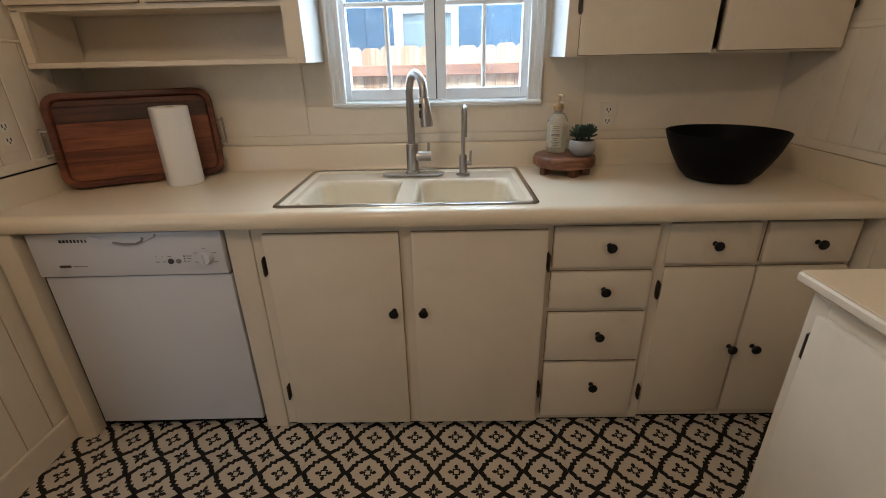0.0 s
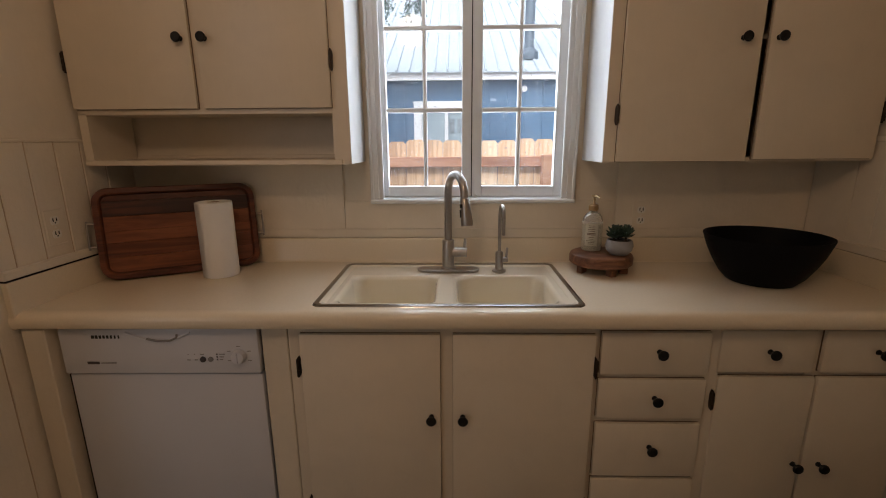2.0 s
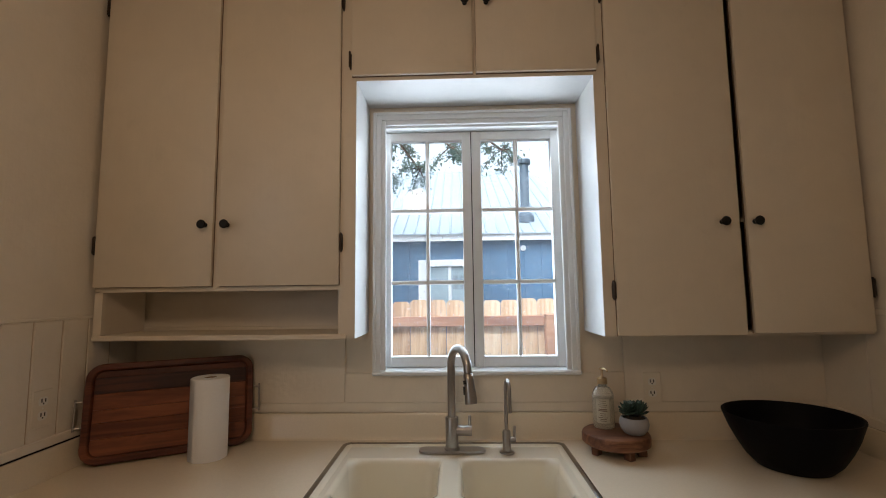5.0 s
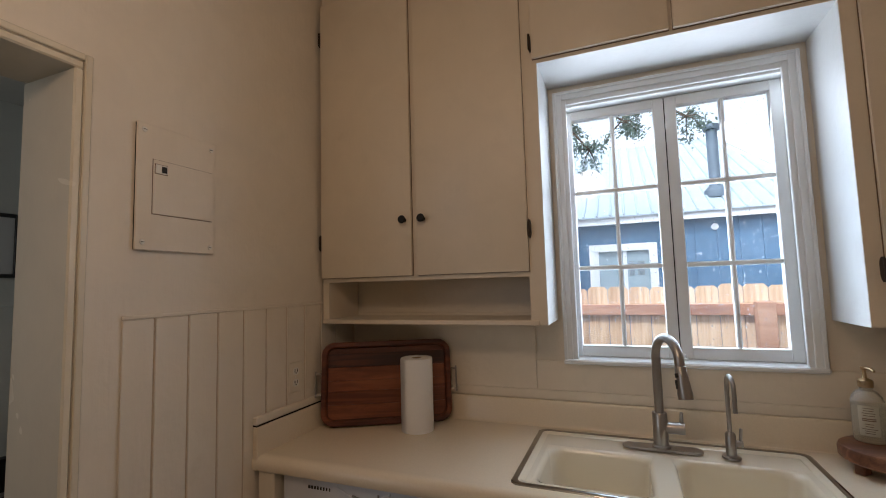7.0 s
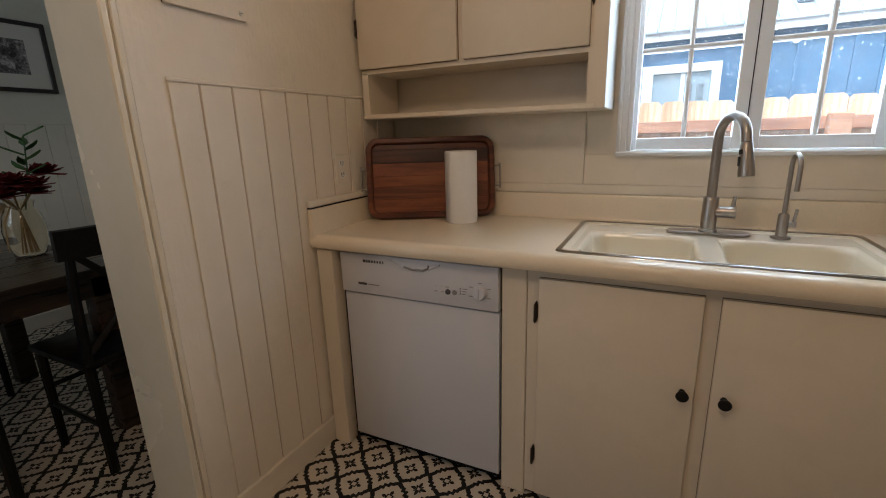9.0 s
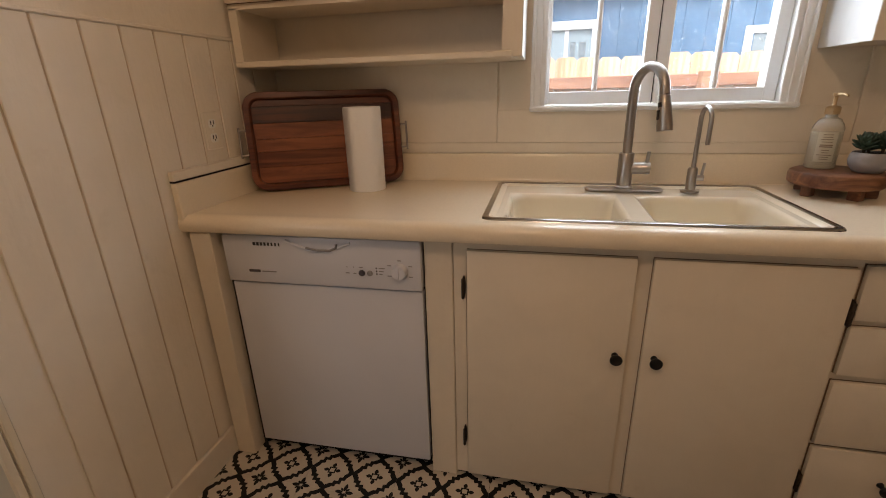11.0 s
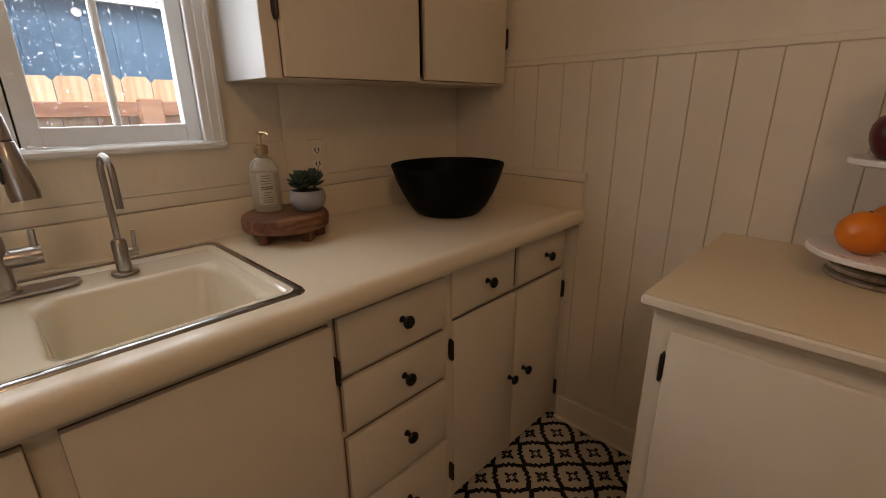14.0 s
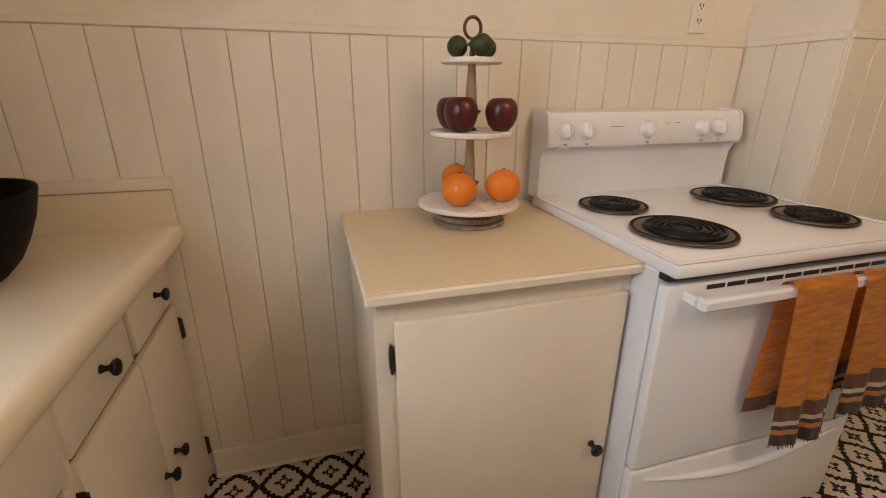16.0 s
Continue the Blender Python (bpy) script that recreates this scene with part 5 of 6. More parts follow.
# ---------------------------------------------------------------- fruit stand
def fruit_stand():
    cx, cy, z = 1.195, 0.500, 0.884
    s = thing("fruit_stand", (cx, cy, z), "three-tier marble fruit stand with wooden posts and a ring on top", "fruit stand")
    part("base", lathe([(0, 0), (0.098, 0), (0.100, 0.004), (0.097, 0.009), (0.090, 0.011), (0.090, 0.014), (0.095, 0.017), (0.096, 0.026), (0.085, 0.032), (0.0, 0.032)], (cx, cy, z), 40), M_STANDBASE, s, "ringed wooden turntable foot")
    for zz in (0.0008, 0.0125, 0.0285):
        part("base_groove", lathe([(0.0, zz), (0.0985 if zz < 0.01 else 0.0925, zz), (0.0985 if zz < 0.01 else 0.0925, zz + 0.0028), (0.0, zz + 0.0028)], (cx, cy, z), 40), M_ANTIQUE, s)
    for h, r in ((0.046, 0.138), (0.231, 0.106), (0.404, 0.077)):
        part("plate", lathe([(0, 0), (r - 0.006, 0), (r, 0.003), (r, 0.011), (r - 0.003, 0.014), (0, 0.014)], (cx, cy, z + h), 44), M_MARBLE, s, "white marble plate")
    part("neck", lathe([(0, 0.03), (0.03, 0.03), (0.03, 0.0465), (0, 0.0465)], (cx, cy, z), 20), M_ANTIQUE, s)
    for h0, h1 in ((0.060, 0.232), (0.245, 0.405)):
        part("post_collar", lathe([(0, 0), (0.018, 0), (0.013, 0.006), (0.007, 0.012), (0.007, 0.026), (0.016, 0.034), (0.027, 0.050), (0.0, 0.046)], (cx, cy, z + h0), 14, wobble=lambda a, h: 1 + 0.35 * math.sin(7 * a) * (h > 0.04)), M_ANTIQUE, s, "dark leaf-shaped collar")
        part("post", lathe([(0, 0.040), (0.014, 0.040), (0.016, 0.06), (0.0125, (h1 - h0) * 0.7), (0.0095, h1 - h0), (0, h1 - h0)], (cx, cy, z + h0), 18), M_MANGO, s, "tapered wooden post")
    pts = [(cx, cy + 0.021 * math.cos(2 * math.pi * i / 24), z + 0.486 + 0.024 * math.sin(2 * math.pi * i / 24)) for i in range(25)]
    part("ring", tube(pts, 0.0042, 10), M_ANTIQUE, s, "dark metal ring")
    part("ring_stem", lathe([(0, 0.417), (0.008, 0.417), (0.005, 0.45), (0.004, 0.464), (0, 0.464)], (cx, cy, z), 12), M_ANTIQUE, s)


M_STANDBASE = wood("stand_base_wood", (0.16, 0.11, 0.07), (0.34, 0.27, 0.2), (0.55, 0.48, 0.40), 0, 1.0, 0.5)
fruit_stand()


def orange(x, y, z, r, lab):
    prof = [(r * math.sin(math.pi * i / 16), -r * 0.94 * math.cos(math.pi * i / 16) + r * 0.94) for i in range(17)]
    o = solid("orange", lathe(prof, (x, y, z), 28, wobble=lambda a, h: 1 + 0.012 * math.sin(3 * a + h * 60)), M_ORANGE, lab, "orange", (x, y, z), "oranges", sharp=80)
    part("stem_end", lathe([(0, 0), (0.004, 0), (0.003, 0.002), (0, 0.002)], (x, y, z + r * 1.875), 8), M_STEM, o)
    return o


for x, y, r in ((1.135, 0.548, 0.0455), (1.150, 0.420, 0.0465), (1.287, 0.505, 0.0445)):
    orange(x, y, 0.9442, r, "ripe orange resting on the lowest marble plate")


def apple(x, y, z, r, lean):
    prof = [(0.0, 0.10), (0.10, 0.05), (0.30, 0.0), (0.52, 0.05), (0.78, 0.34), (0.95, 0.80), (1.0, 1.15), (0.95, 1.5), (0.80, 1.80), (0.56, 1.95), (0.33, 1.93), (0.14, 1.80), (0.0, 1.70)]
    a = solid("apple", lathe([(p * r, h * r) for p, h in prof], (x, y, z), 30, wobble=lambda an, h: 1 + 0.03 * math.cos(5 * an) * (1 - h / (2 * r)) + 0.015 * math.sin(2 * an + lean)), M_APPLE, "dark red apple resting on the middle marble plate", "apple", (x, y, z), "apples", sharp=80)
    part("stem", tube([(x, y, z + 1.68 * r), (x + 0.002, y + 0.002 * lean, z + 1.82 * r), (x + 0.004, y + 0.004 * lean, z + 1.93 * r)], [0.0016, 0.0013, 0.002], 6), M_STEM, a)


for x, y, r, ln in ((1.150, 0.541, 0.0425, 1), (1.158, 0.430, 0.041, -1), (1.257, 0.533, 0.041, 2)):
    apple(x, y, 1.1292, r, ln)


def avocado(x, y, z, turn, r):
    m = Matrix.Translation((x, y, z + r * 0.97)) @ Matrix.Rotation(radians(turn), 4, "Z") @ Matrix.Rotation(radians(88), 4, "Y")
    prof = [(r * (0.0 if i in (0, 14) else math.sin(math.pi * i / 14) ** 0.8 * (1 - 0.12 * i / 14)), (i / 14 - 0.5) * r * 2.35) for i in range(15)]
    a = solid("avocado", lathe(prof, seg=22, m=m), M_LIME, "dark green avocado lying on the top plate", "avocado", (x, y, z), "avocados", sharp=80)
    part("stem_end", lathe([(0, r * 1.15), (0.004, r * 1.15), (0.003, r * 1.22), (0, r * 1.22)], seg=8, m=m), M_STEM, a)


for x, y, tn, r in ((1.165, 0.487, 85, 0.0285), (1.212, 0.534, 20, 0.0275), (1.222, 0.452, 140, 0.0265)):
    avocado(x, y, 1.3022, tn, r)


# ---------------------------------------------------------------- things on the worktop
def tray():
    mid, ang, lean = Vector((-1.104, 1.700, 0.8865)), radians(28), radians(8.5)
    u = Vector((math.cos(ang), math.sin(ang), 0))
    nrm = Vector((math.sin(ang), -math.cos(ang), 0))
    w = Vector((0, 0, 1)) * math.cos(lean) - nrm * math.sin(lean)
    out = nrm * math.cos(lean) + Vector((0, 0, 1)) * math.sin(lean)
    m = Matrix(((u.x, w.x, out.x, mid.x), (u.y, w.y, out.y, mid.y), (u.z, w.z, out.z, mid.z), (0, 0, 0, 1)))
    L, H = 0.269, 0.335
    t = thing("serving_tray", mid, "dark acacia wood tray with metal handles leaning in the corner", "tray")

    def put(name, bm, mat, parent, lab=""):
        """Parts lie in the tray's own leaning frame."""
        bmesh.ops.recalc_face_normals(bm, faces=bm.faces)
        me = finish(bm, name, mat, Vector((0, 0, 0)))
        ob = new(name, me)
        ob.parent = parent
        ob.matrix_basis = Matrix.Translation(-mid) @ m if parent is t else Matrix()
        return tagged(ob, lab)

    rim = bmesh.new()
    rings = [rrect(-L + i, L - i, 0 + i, H - i, z, r, 8) for i, z, r in ((0.004, 0.0, 0.05), (0.0, 0.006, 0.054), (0.0, 0.026, 0.054), (0.003, 0.030, 0.051), (0.018, 0.030, 0.038), (0.022, 0.027, 0.034), (0.026, 0.012, 0.03))]
    loft(rim, rings, True, False)
    put("rim", rim, M_WOODTRAY, t)
    hs = [0.026, 0.082, 0.135, 0.178, 0.232, 0.288, H - 0.026]
    for a, b in zip(hs, hs[1:]):
        put("plank", box(-L + 0.026, L - 0.026, a + 0.0004, b - 0.0004, 0.004, 0.0135, bevel=0.0008), M_WOODTRAY, t)
    for s in (-1, 1):
        x = s * L
        for y in (H * 0.5 - 0.042, H * 0.5 + 0.042):
            put("handle_post", tube([(x - s * 0.004, y, 0.016), (x + s * 0.024, y, 0.020)], 0.0035, 8), M_NICKEL, t)
        put("handle", tube([(x + s * 0.023, H * 0.5 - 0.052, 0.020), (x + s * 0.023, H * 0.5 + 0.052, 0.020)], 0.0038, 8), M_NICKEL, t, "thin brushed metal handle")


tray()


def roll():
    cx, cy, z = -0.950, 1.668, ZT + 0.0005
    t = thing("paper_towel_roll", (cx, cy, z), "white paper towel roll standing on the worktop", "paper towels")
    R = 0.063
    part("paper", lathe([(0.021, 0.0), (R - 0.001, 0.0), (R, 0.002), (R, 0.279), (R - 0.002, 0.281), (0.021, 0.2805), (0.021, 0.0)], (cx, cy, z), 48, wobble=lambda a, h: 1 + 0.004 * math.sin(3 * a)), M_PAPER, t)
    part("core", lathe([(0.0185, 0.001), (0.0208, 0.001), (0.0208, 0.2795), (0.0185, 0.2795), (0.0185, 0.001)], (cx, cy, z), 24), M_CARD, t, "brown cardboard core")
    fl = [(cx + (R + 0.0015) * math.cos(a), cy + (R + 0.0015) * math.sin(a)) for a in [radians(200 + 6 * i) for i in range(9)]]
    bm = bmesh.new()
    loft(bm, [[(x, y, z + 0.002) for x, y in fl], [(x, y, z + 0.279) for x, y in fl]], False, False, closed=False)
    bmesh.ops.solidify(bm, geom=bm.faces[:], thickness=0.0008)
    part("loose_sheet", bm, M_PAPER, t)


roll()


def riser():
    cx, cy, z = 0.513, 1.722, ZT
    t = thing("wooden_riser", (cx, cy, z), "round acacia wood riser on short legs beside the sink", "riser")
    r = 0.116
    part("top", lathe([(0, 0.031), (r - 0.006, 0.031), (r, 0.037), (r + 0.001, 0.060), (r - 0.003, 0.069), (r - 0.008, 0.072), (0, 0.072)], (cx, cy, z), 44, wobble=lambda a, h: 1 + 0.012 * math.sin(2 * a + 1) + 0.006 * math.sin(5 * a)), M_RISER, t)
    for a in (200, 280, 330, 60, 130):
        x, y = cx + 0.084 * math.cos(radians(a)), cy + 0.084 * math.sin(radians(a))
        leg = box(-0.016, 0.016, -0.013, 0.013, 0, 0.0315, bevel=0.003)
        leg.transform(Matrix.Translation((x, y, z)) @ Matrix.Rotation(radians(a + 20), 4, "Z"))
        part("leg", leg, M_RISER, t)


riser()


def soap():
    cx, cy, z = 0.488, 1.772, ZT + 0.0725
    t = thing("soap_bottle", (cx, cy, z), "frosted glass soap bottle with a brass pump, on the riser", "soap bottle")
    R = 0.0385
    part("bottle", lathe([(0, 0), (R - 0.003, 0), (R, 0.004), (R, 0.118), (R - 0.004, 0.130), (0.026, 0.143), (0.0155, 0.149), (0.0145, 0.158), (0.0, 0.158)], (cx, cy, z), 36), M_BOTTLE, t, sharp=60)
    part("soap", lathe([(0, 0.003), (R - 0.005, 0.003), (R - 0.003, 0.008), (R - 0.003, 0.105), (0, 0.105)], (cx, cy, z), 30), M_SOAP, t, "pale yellow soap")
    pump = part("pump", lathe([(0, 0.157), (0.0185, 0.157), (0.0185, 0.176), (0.014, 0.180), (0.006, 0.182), (0.0048, 0.186), (0.0048, 0.206), (0.009, 0.209), (0.009, 0.216), (0, 0.218)], (cx, cy, z), 24), M_BRASS, t)
    part("nozzle", tube([(cx, cy, z + 0.213), (cx + 0.006, cy - 0.03, z + 0.2135), (cx + 0.008, cy - 0.040, z + 0.208)], [0.005, 0.004, 0.0033], 10), M_BRASS, pump)
    aim = math.atan2(-cy + 0.3, -cx - 0.05)
    lab = bmesh.new()
    arc = [aim - 0.62 + 1.24 * i / 12 for i in range(13)]
    rings = [[(cx + (R + d) * math.cos(a), cy + (R + d) * math.sin(a), z + h) for a in arc] for d, h in ((0.0006, 0.022), (0.0006, 0.108))]
    loft(lab, rings, False, False, closed=False)
    bmesh.ops.solidify(lab, geom=lab.faces[:], thickness=0.0004)
    paper = part("label", lab, M_LABEL, t, "cream paper label with small print")
    rnd = random.Random(3)
    for k, h in enumerate((0.101, 0.094, 0.087, 0.080, 0.071, 0.066, 0.056, 0.049, 0.042, 0.036, 0.030)):
        wd = rnd.uniform(0.22, 0.50) if k else 0.3
        hh = 0.0032 if k in (4, 5) else 0.0018
        ln = bmesh.new()
        sub = [aim - wd + 2 * wd * i / 6 for i in range(7)]
        loft(ln, [[(cx + (R + 0.0013) * math.cos(a), cy + (R + 0.0013) * math.sin(a), z + q) for a in sub] for q in (h - hh / 2, h + hh / 2)], False, False, closed=False)
        part("print_line", ln, M_LABELPRINT, paper)


M_SOAP = glass("pale_soap", (0.97, 0.94, 0.80), 0.3, 1.36, 0.7)
soap()


def succulent():
    cx, cy, z = 0.568, 1.690, ZT + 0.0725
    t = thing("potted_succulent", (cx, cy, z), "small green succulent in a grey concrete pot, on the riser", "plant")
    part("pot", lathe([(0, 0), (0.028, 0), (0.034, 0.003), (0.046, 0.018), (0.050, 0.034), (0.0475, 0.050), (0.043, 0.057), (0.040, 0.057), (0.042, 0.048), (0, 0.047)], (cx, cy, z), 36), M_CONCRETE, t)
    part("soil", lathe([(0, 0.0475), (0.0415, 0.0475), (0.038, 0.052), (0, 0.054)], (cx, cy, z), 20), M_SOIL, t)
    r = random.Random(8)
    for px, py, hh in ((-0.022, 0.0, 0.012), (0.02, -0.006, 0.014), (0.002, 0.02, 0.008)):
        rosette = part("rosette", tube([(cx + px, cy + py, z + 0.046), (cx + px, cy + py, z + 0.056 + hh)], 0.004, 8), M_STEM, t, "rosette of thick pointed leaves")
        for ring, (n, tilt, ln) in enumerate(((8, 66, 0.034), (9, 50, 0.040), (8, 35, 0.042), (6, 20, 0.040), (3, 7, 0.034))):
            for i in range(n):
                a = 2 * math.pi * (i + 0.5 * (ring % 2)) / n + r.uniform(-0.12, 0.12)
                m = Matrix.Translation((cx + px, cy + py, z + 0.052 + hh + 0.004 * ring)) @ Matrix.Rotation(a, 4, "Z") @ Matrix.Rotation(radians(tilt + r.uniform(-6, 6)), 4, "Y")
                w = 0.0066
                prof = [(0.002, 0), (w * 0.8, ln * 0.35), (w, ln * 0.65), (w * 0.6, ln * 0.88), (0.0004, ln)]
                rings = [[m @ Vector((0.55 * rr * math.sin(2 * math.pi * k / 7), rr * math.cos(2 * math.pi * k / 7), h)) for k in range(7)] for rr, h in prof]
                leaf = bmesh.new()
                loft(leaf, rings)
                part("leaf", leaf, M_LEAF, rosette, sharp=60)


succulent()

bowl_prof = [(0.0, 0.0), (0.092, 0.0), (0.104, 0.003), (0.130, 0.030), (0.153, 0.070), (0.172, 0.112), (0.188, 0.163), (0.1875, 0.167), (0.183, 0.166), (0.166, 0.112), (0.146, 0.070), (0.122, 0.033), (0.098, 0.010), (0.0, 0.008)]
solid("bowl", lathe(bowl_prof, (1.036, 1.590, ZT + 0.0005), 56, wobble=lambda a, h: 1 + 0.04 * max(0.0, h - 0.05) / 0.12 * math.cos(2 * a)), M_BLACKMATTE, "large matte black bowl standing empty on the worktop", "bowl", sharp=50)


# ---------------------------------------------------------------- wall fittings
def outlet(at, way, tall=0.116, wide=0.072):
    """A duplex socket on a plate; way is the wall's outward normal."""
    m = Matrix.Translation(at) @ Vector(way).to_track_quat("Z", "Y").to_matrix().to_4x4()
    if abs(way[0]) > 0.5:
        m = Matrix.Translation(at) @ Matrix(((0, 0, way[0], 0), (way[0], 0, 0, 0), (0, 1, 0, 0), (0, 0, 0, 1)))
    else:
        m = Matrix.Translation(at) @ Matrix(((1, 0, 0, 0), (0, 0, way[1], 0), (0, 1, 0, 0), (0, 0, 0, 1)))
    o = thing("power_outlet", at, "ivory double power outlet on the wall", "outlet", "outlets")

    def put(name, bm, mat, parent, lab=""):
        bm.transform(m)
        return part(name, bm, mat, parent, lab)

    put("plate", box(-wide / 2, wide / 2, -tall / 2, tall / 2, 0.0, 0.005, bevel=0.0025), M_PLATE, o)
    for y in (-0.022, 0.022):
        rc = bmesh.new()
        loft(rc, [rrect(-0.016, 0.016, y - 0.014, y + 0.014, z, 0.010, 5) for z in (0.004, 0.0065)])
        socket = put("socket", rc, M_PLASTIC, o)
        for x in (-0.0065, 0.0065):
            put("slot", box(x - 0.002, x + 0.002, y - 0.003, y + 0.009, 0.0062, 0.0069), M_SLOT, socket)
        put("slot", lathe([(0, 0.0062), (0.0028, 0.0062), (0.0028, 0.0069), (0, 0.0069)], (0, y - 0.007, 0), 10), M_SLOT, socket)
    put("screw", lathe([(0, 0.004), (0.003, 0.004), (0.003, 0.006), (0, 0.0062)], (0, 0, 0), 10), M_PLASTIC, o)


outlet((0.712, YN - 0.0125, 1.078), (0, -1, 0))
outlet((XL + 0.0065, 1.462, 1.108), (1, 0, 0))
outlet((XR - 0.001, -0.352, 1.462), (-1, 0, 0))


def breaker():
    x, y0, y1, z0, z1 = XL, 0.829, 1.079, 1.570, 1.928
    b = thing("breaker_panel", (x, 0.954, z0), "cream painted electrical breaker panel set on the wall", "breaker panel")
    # black backing draws the shadow line along the cover's edge
    part("back_box", box(x, x + 0.0055, y0 + 0.002, y1 - 0.002, z0 + 0.002, z1 - 0.002), M_GAP, b)
    part("cover", box(x + 0.005, x + 0.012, y0, y1, z0, z1, bevel=0.002), M_WALL, b)
    d = part("door", box(x + 0.0118, x + 0.0155, 0.874, 1.066, 1.674, 1.829, bevel=0.0012), M_WALL, b)
    # brown outlines draw the shade round the breaker door and its latch
    part("door_gap", box(x + 0.0119, x + 0.0128, 0.8725, 1.0672, 1.672, 1.8302), M_SEAM, d)
    latch = part("latch", box(x + 0.0153, x + 0.019, 0.878, 0.914, 1.790, 1.816, bevel=0.002), M_PLASTIC, d)
    part("latch_gap", box(x + 0.0154, x + 0.0158, 0.8765, 0.9155, 1.7885, 1.8175), M_SEAM, latch)
    part("latch_slot", box(x + 0.0188, x + 0.0196, 0.895, 0.911, 1.794, 1.812), M_SLOT, latch)
    for y, z in ((0.848, 1.908), (1.062, 1.905), (0.848, 1.592), (1.062, 1.590)):
        sc = lathe([(0, 0), (0.0075, 0), (0.0065, 0.003), (0, 0.0038)], seg=14, m=Matrix.Translation((x + 0.0118, y, z)) @ Matrix.Rotation(radians(90), 4, "Y"))
        s = part("screw", sc, M_PLASTIC, b)
        part("screw_slot", box(x + 0.0153, x + 0.0158, y - 0.005, y + 0.005, z - 0.0008, z + 0.0008), M_SLOT, s)


breaker()


def east_painting():
    x, y0, y1, z0, z1 = XR - 0.001, 0.50, 1.074, 1.591, 2.36
    p = thing("framed_painting", (x, 0.8, z0), "dark painting with a rust-coloured top in a brown wooden frame", "painting")
    w = 0.027
    part("frame", boxes([(x - 0.026, x, y0, y0 + w, z0, z1), (x - 0.026, x, y1 - w, y1, z0, z1), (x - 0.026, x, y0 + w, y1 - w, z0, z0 + w), (x - 0.026, x, y0 + w, y1 - w, z1 - w, z1)], 0.003), M_OAK, p)
    part("canvas", box(x - 0.014, x, y0 + w, y1 - w, z0 + w, z1 - w), M_PAINTING, p)


east_painting()


# ---------------------------------------------------------------- dining room
def picture():
    x, y0, y1, z0, z1 = DXL + 0.002, 1.02, 1.772, 1.580, 2.020
    p = thing("framed_picture", (x, 1.4, z0), "black framed black-and-white photograph on the dining wall", "picture")
    w = 0.026
    part("frame", boxes([(x, x + 0.022, y0, y0 + w, z0, z1), (x, x + 0.022, y1 - w, y1, z0, z1), (x, x + 0.022, y0 + w, y1 - w, z0, z0 + w), (x, x + 0.022, y0 + w, y1 - w, z1 - w, z1)], 0.002), M_FRAME, p)
    part("mat", box(x + 0.001, x + 0.008, y0 + w, y1 - w, z0 + w, z1 - w), M_MAT, p)
    part("photo", box(x + 0.008, x + 0.0095, 1.13, 1.645, 1.692, 1.905), M_PHOTO, p, "black-and-white town photograph")


picture()


def table():
    t = thing("dining_table", (-2.78, 0.20, 0), "dark wooden plank dining table", "table")
    x0, x1, y0, y1 = -3.36, -2.20, -0.72, 1.07
    n = 6
    for i in range(n):
        a = x0 + (x1 - x0) * i / n
        part("plank", box(a + 0.001, a + (x1 - x0) / n - 0.001, y0, y1, 0.722, 0.760, bevel=0.003), M_TABLE, t)
    part("apron", boxes([(x0 + 0.06, x1 - 0.06, y1 - 0.09, y1 - 0.065, 0.63, 0.722), (x0 + 0.06, x1 - 0.06, y0 + 0.065, y0 + 0.09, 0.63, 0.722), (x0 + 0.06, x0 + 0.085, y0 + 0.09, y1 - 0.09, 0.63, 0.722), (x1 - 0.085, x1 - 0.06, y0 + 0.09, y1 - 0.09, 0.63, 0.722)]), M_TABLE, t)
    for lx in (x0 + 0.10, x1 - 0.10):
        for ly in (y0 + 0.11, y1 - 0.11):
            part("leg", box(lx - 0.04, lx + 0.04, ly - 0.04, ly + 0.04, 0.0, 0.722, bevel=0.005), M_TABLE, t)


table()


def chair(base):
    """A black dining chair facing -x from base, its back on the +x side."""
    c = thing("dining_chair", base, "black painted wooden dining chair at the table", "chair", "dining chairs")
    B = Matrix.Translation(base)

    def put(name, bm, lab=""):
        bm.transform(B)
        return part(name, bm, M_CHAIR, c, lab)

    put("seat", box(-0.40, 0.02, -0.21, 0.21, 0.44, 0.468, bevel=0.008, seg=2))
    for y in (-0.185, 0.185):
        put("back_post", tube([(0.0, y, 0.0), (0.0, y, 0.45), (0.025, y, 0.72), (0.07, y, 0.955)], [0.018, 0.019, 0.017, 0.014], 8))
        put("front_leg", tube([(-0.37, y, 0.0), (-0.365, y, 0.44)], [0.015, 0.019], 8))
        put("side_stretcher", tube([(-0.365, y, 0.20), (0.0, y, 0.20)], 0.011, 8))
    put("front_stretcher", tube([(-0.366, -0.185, 0.28), (-0.366, 0.185, 0.28)], 0.011, 8))
    top = bmesh.new()
    n = 9
    ring = []
    for i in range(n):
        f = i / (n - 1) * 2 - 1
        cx = 0.075 + 0.03 * (1 - f * f)
        ring.append([(cx - 0.011, 0.23 * f, 0.865), (cx + 0.011, 0.23 * f, 0.865), (cx + 0.018, 0.23 * f, 0.965), (cx - 0.002, 0.23 * f, 0.968)])
    loft(top, ring)
    put("top_rail", top)
    for d in (-1, 1):
        put("cross_slat", tube([(0.012, -0.175 * d, 0.50), (0.045, 0.0, 0.69), (0.07, 0.175 * d, 0.87)], 0.014, 8, 0.6))
    return c


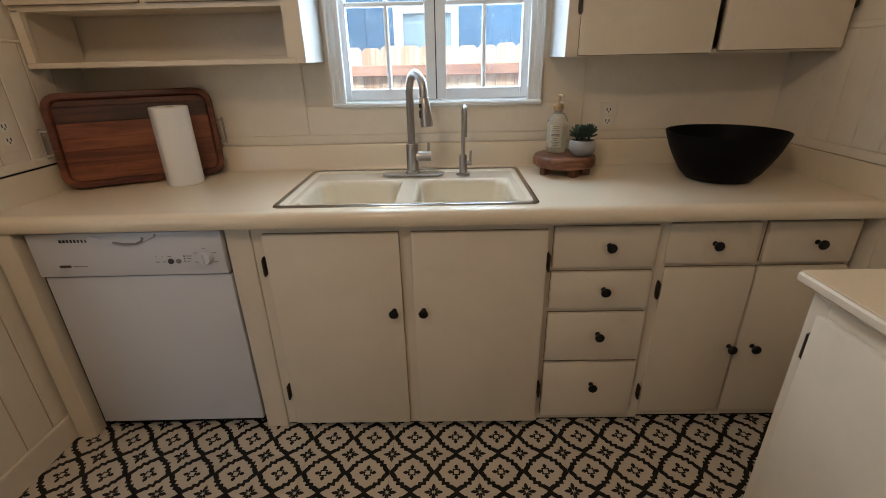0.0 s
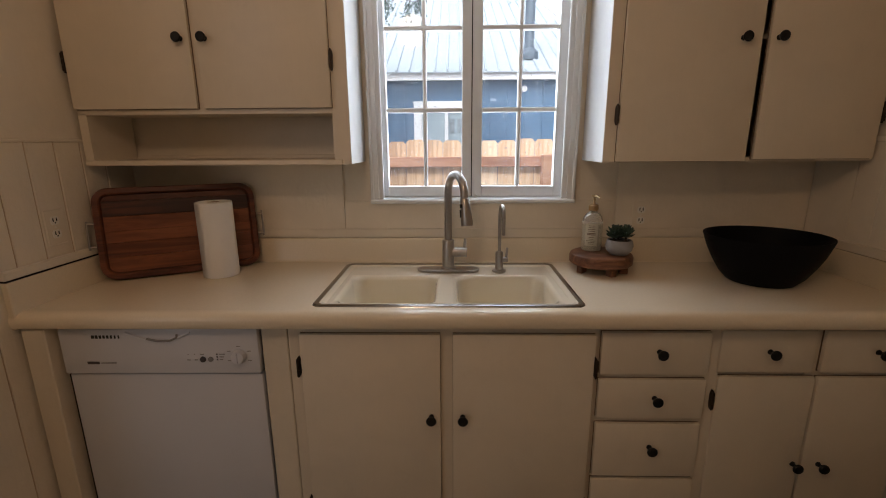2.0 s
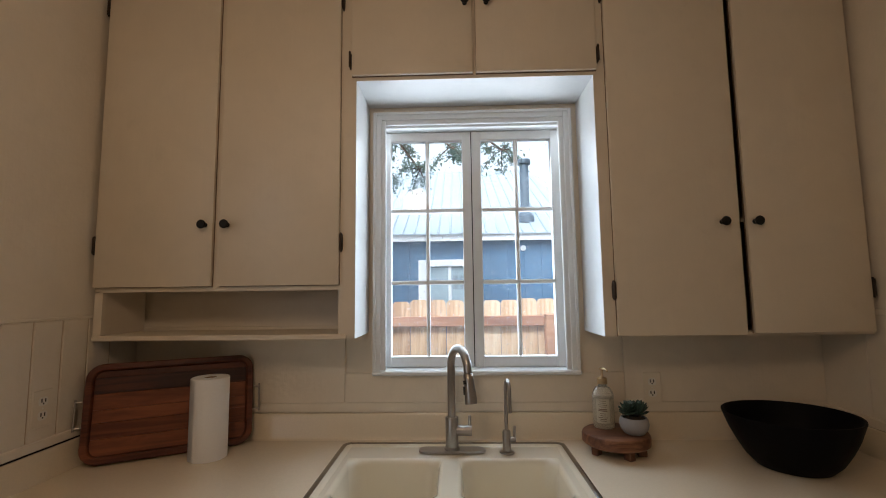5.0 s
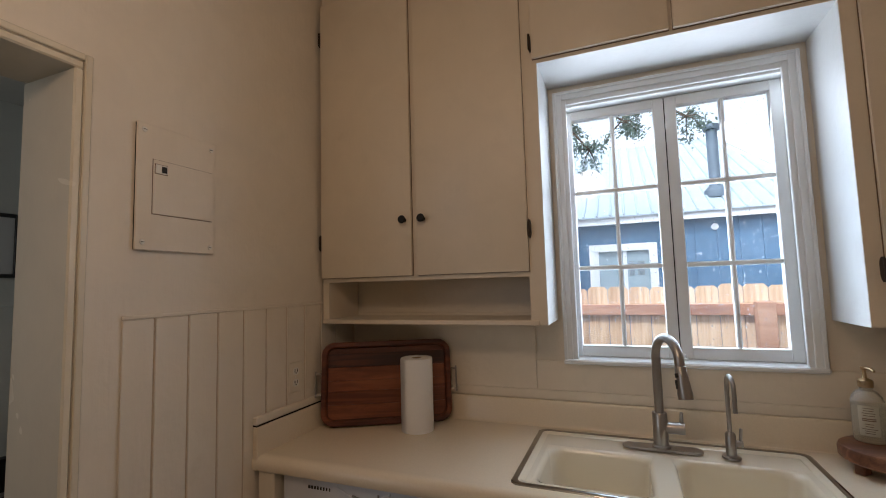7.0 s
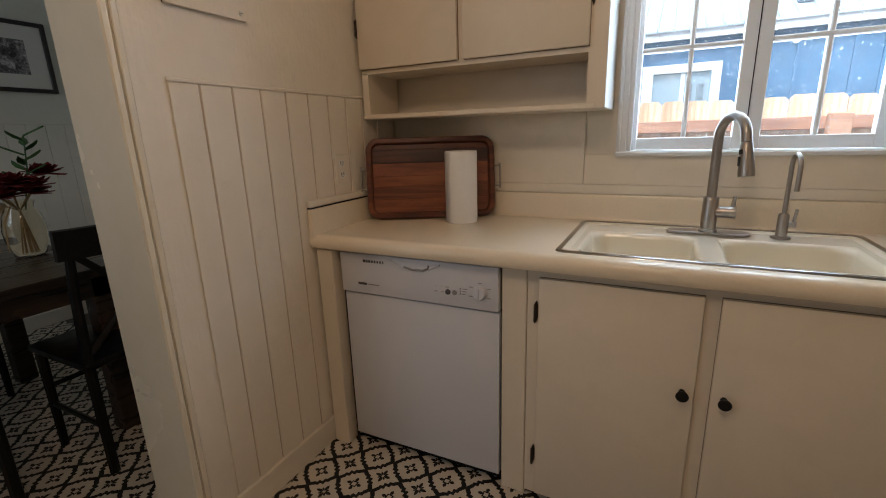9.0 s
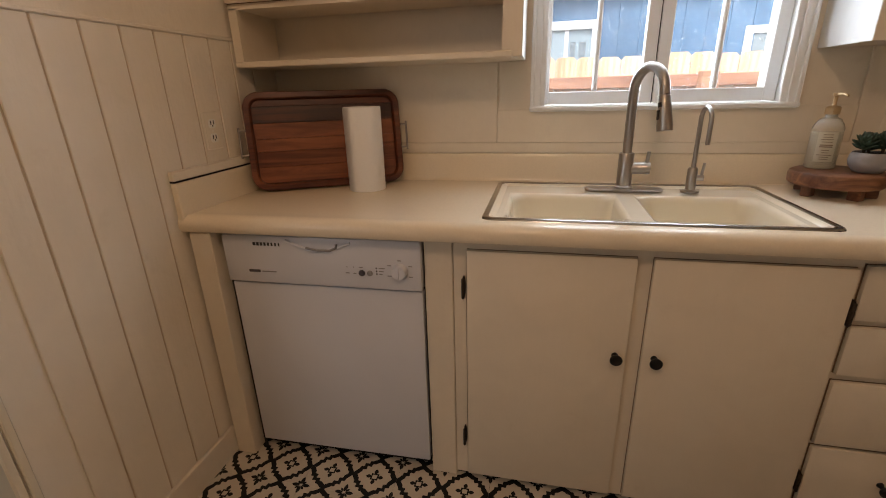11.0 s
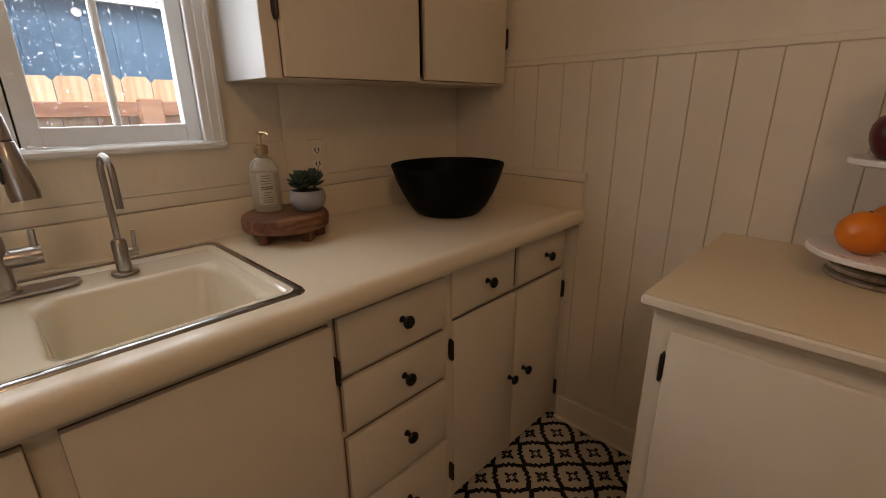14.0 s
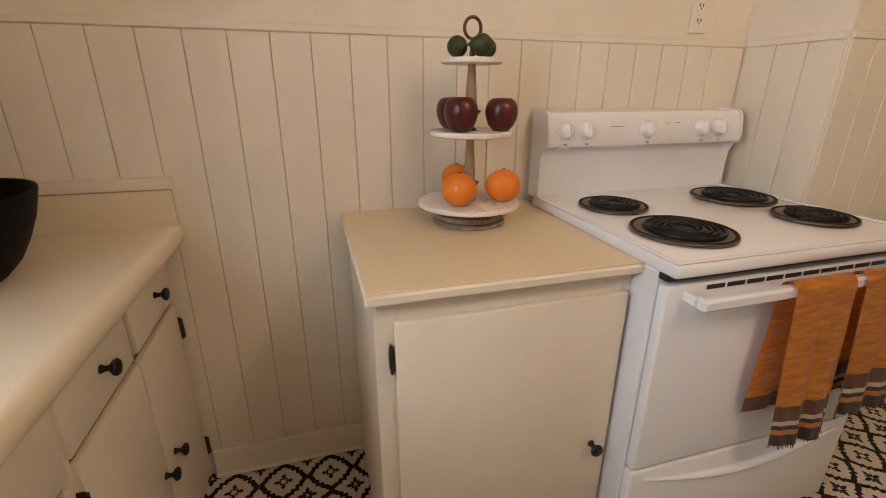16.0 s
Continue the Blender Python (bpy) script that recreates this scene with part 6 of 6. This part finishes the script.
c1 = chair((-2.04, 0.945, 0))
copy_thing(c1, pose(-2.06, 0.31, 0, 0, 0, 4))
copy_thing(c1, pose(-2.06, -0.36, 0, 0, 0, -3))
copy_thing(c1, pose(-3.50, 0.66, 0, 0, 0, 180))
copy_thing(c1, pose(-3.50, 0.02, 0, 0, 0, 180))


def vase():
    cx, cy, z = -2.74, 0.935, 0.7605
    v = thing("vase", (cx, cy, z), "clear glass vase with dry stems, on the dining table", "vase")
    part("glass", lathe([(0, 0), (0.045, 0), (0.055, 0.006), (0.075, 0.07), (0.078, 0.12), (0.066, 0.185), (0.050, 0.215), (0.056, 0.245), (0.053, 0.245), (0.047, 0.217), (0.063, 0.183), (0.074, 0.12), (0.071, 0.07), (0.052, 0.010), (0, 0.008)], (cx, cy, z), 32), M_VASE, v, sharp=70)
    f = thing("flower_bunch", (cx, cy, z + 0.01), "bunch of deep red flowers with green leaves in the vase", "flowers")
    r = random.Random(5)
    stems = bmesh.new()
    heads = []
    for i in range(11):
        a = r.uniform(0, 6.28)
        top = Vector((cx + 0.11 * math.cos(a), cy + 0.13 * math.sin(a), z + r.uniform(0.26, 0.36)))
        add_tube(stems, [(cx - 0.03 * math.cos(a), cy - 0.03 * math.sin(a), z + 0.02), (cx, cy, z + 0.2), top], 0.003, 6)
        heads.append(top)
    part("stems", stems, M_STRAW, f)
    for h in heads:
        bm = bmesh.new()
        for ring, (n, tilt, ln) in enumerate(((10, 88, 0.080), (10, 68, 0.075), (9, 48, 0.064), (7, 28, 0.05), (5, 10, 0.035))):
            for i in range(n):
                a = 2 * math.pi * (i + 0.5 * (ring % 2)) / n + r.uniform(-0.2, 0.2)
                m = Matrix.Translation(h) @ Matrix.Rotation(a, 4, "Z") @ Matrix.Rotation(radians(tilt + r.uniform(-10, 10)), 4, "Y")
                w = 0.021
                rows = [[m @ Vector((d * 0.3, s * ww, t * ln)) for s, d in ((-1, 0.006), (0, -0.006), (1, 0.006))] for t, ww in ((0, 0.003), (0.45, w), (0.8, w * 0.9), (1.0, 0.003))]
                loft(bm, rows, False, False, closed=False)
        part("flower_head", bm, M_PETAL, f)
    leaves = bmesh.new()
    sp = [Vector((cx, cy + 0.02, z + 0.2)), Vector((cx - 0.02, cy + 0.07, z + 0.38)), Vector((cx - 0.03, cy + 0.09, z + 0.52))]
    add_tube(leaves, sp, 0.003, 6)
    for i in range(12):
        p = sp[0].lerp(sp[1], 0.5).lerp(sp[2], i / 11)
        m = Matrix.Translation(p) @ Matrix.Rotation(i * 2.4, 4, "Z") @ Matrix.Rotation(radians(62), 4, "Y")
        rows = [[m @ Vector((d, s * w, t)) for s, d in ((-1, 0.004), (0, -0.003), (1, 0.004))] for t, w in ((0, 0.002), (0.03, 0.017), (0.06, 0.013), (0.085, 0.001))]
        loft(leaves, rows, False, False, closed=False)
    part("leaves", leaves, M_GREEN, f)
    dry = bmesh.new()
    for i in range(26):
        a = r.uniform(-0.9, 0.9) - 1.6
        e = Vector((cx + 0.10 * math.cos(a), cy + 0.10 * math.sin(a) - 0.02, z + 0.03 + r.uniform(0, 0.09)))
        add_tube(dry, [(cx + 0.05 * math.cos(a), cy + 0.05 * math.sin(a), z + 0.235), ((cx + e.x) / 2 + 0.05 * math.cos(a), (cy + e.y) / 2 + 0.05 * math.sin(a), z + 0.17), e], 0.0018, 4)
    part("dry_grass", dry, M_STRAW, v)


vase()

# ---------------------------------------------------------------- floor tiles
T = 0.305
tile_bm = box(-T / 2 + 0.0005, T / 2 - 0.0005, -T / 2 + 0.0005, T / 2 - 0.0005, -0.003, 0.0, bevel=0.0006)
tile_mesh = finish(tile_bm, "tile", M_TILE, Vector((0, 0, 0)))
TX, TY = -0.156 + T / 2, 1.171 + T / 2
for i in range(-13, 6):
    for j in range(-13, 1):
        x, y = TX + i * T, TY + j * T
        if x - T / 2 > 1.40 or x + T / 2 < -4.06 or y - T / 2 > 1.36 or (y - T / 2 < -1.7 and x > -1.4):
            if not (x < -1.5 and y < 1.9):
                continue
        ob = new("tile", tile_mesh)
        ob.parent = floor
        ob.location = (x, y, 0.0)

# the tiles behind the walk, joined
far_tiles = bmesh.new()
for i in range(-13, 5):
    for j in range(-16, -9):
        x, y = TX + i * T, TY + j * T
        kitchen = -1.40 < x - T / 2 and x + T / 2 < 1.12
        if kitchen or (j < -13 and x + T / 2 < -1.5):
            add_box(far_tiles, x - T / 2 + 0.0005, x + T / 2 - 0.0005, y - T / 2 + 0.0005, y + T / 2 - 0.0005, -0.003, 0.0)
tagged(part("tile_field", far_tiles, M_TILE, floor), kind="stuff")
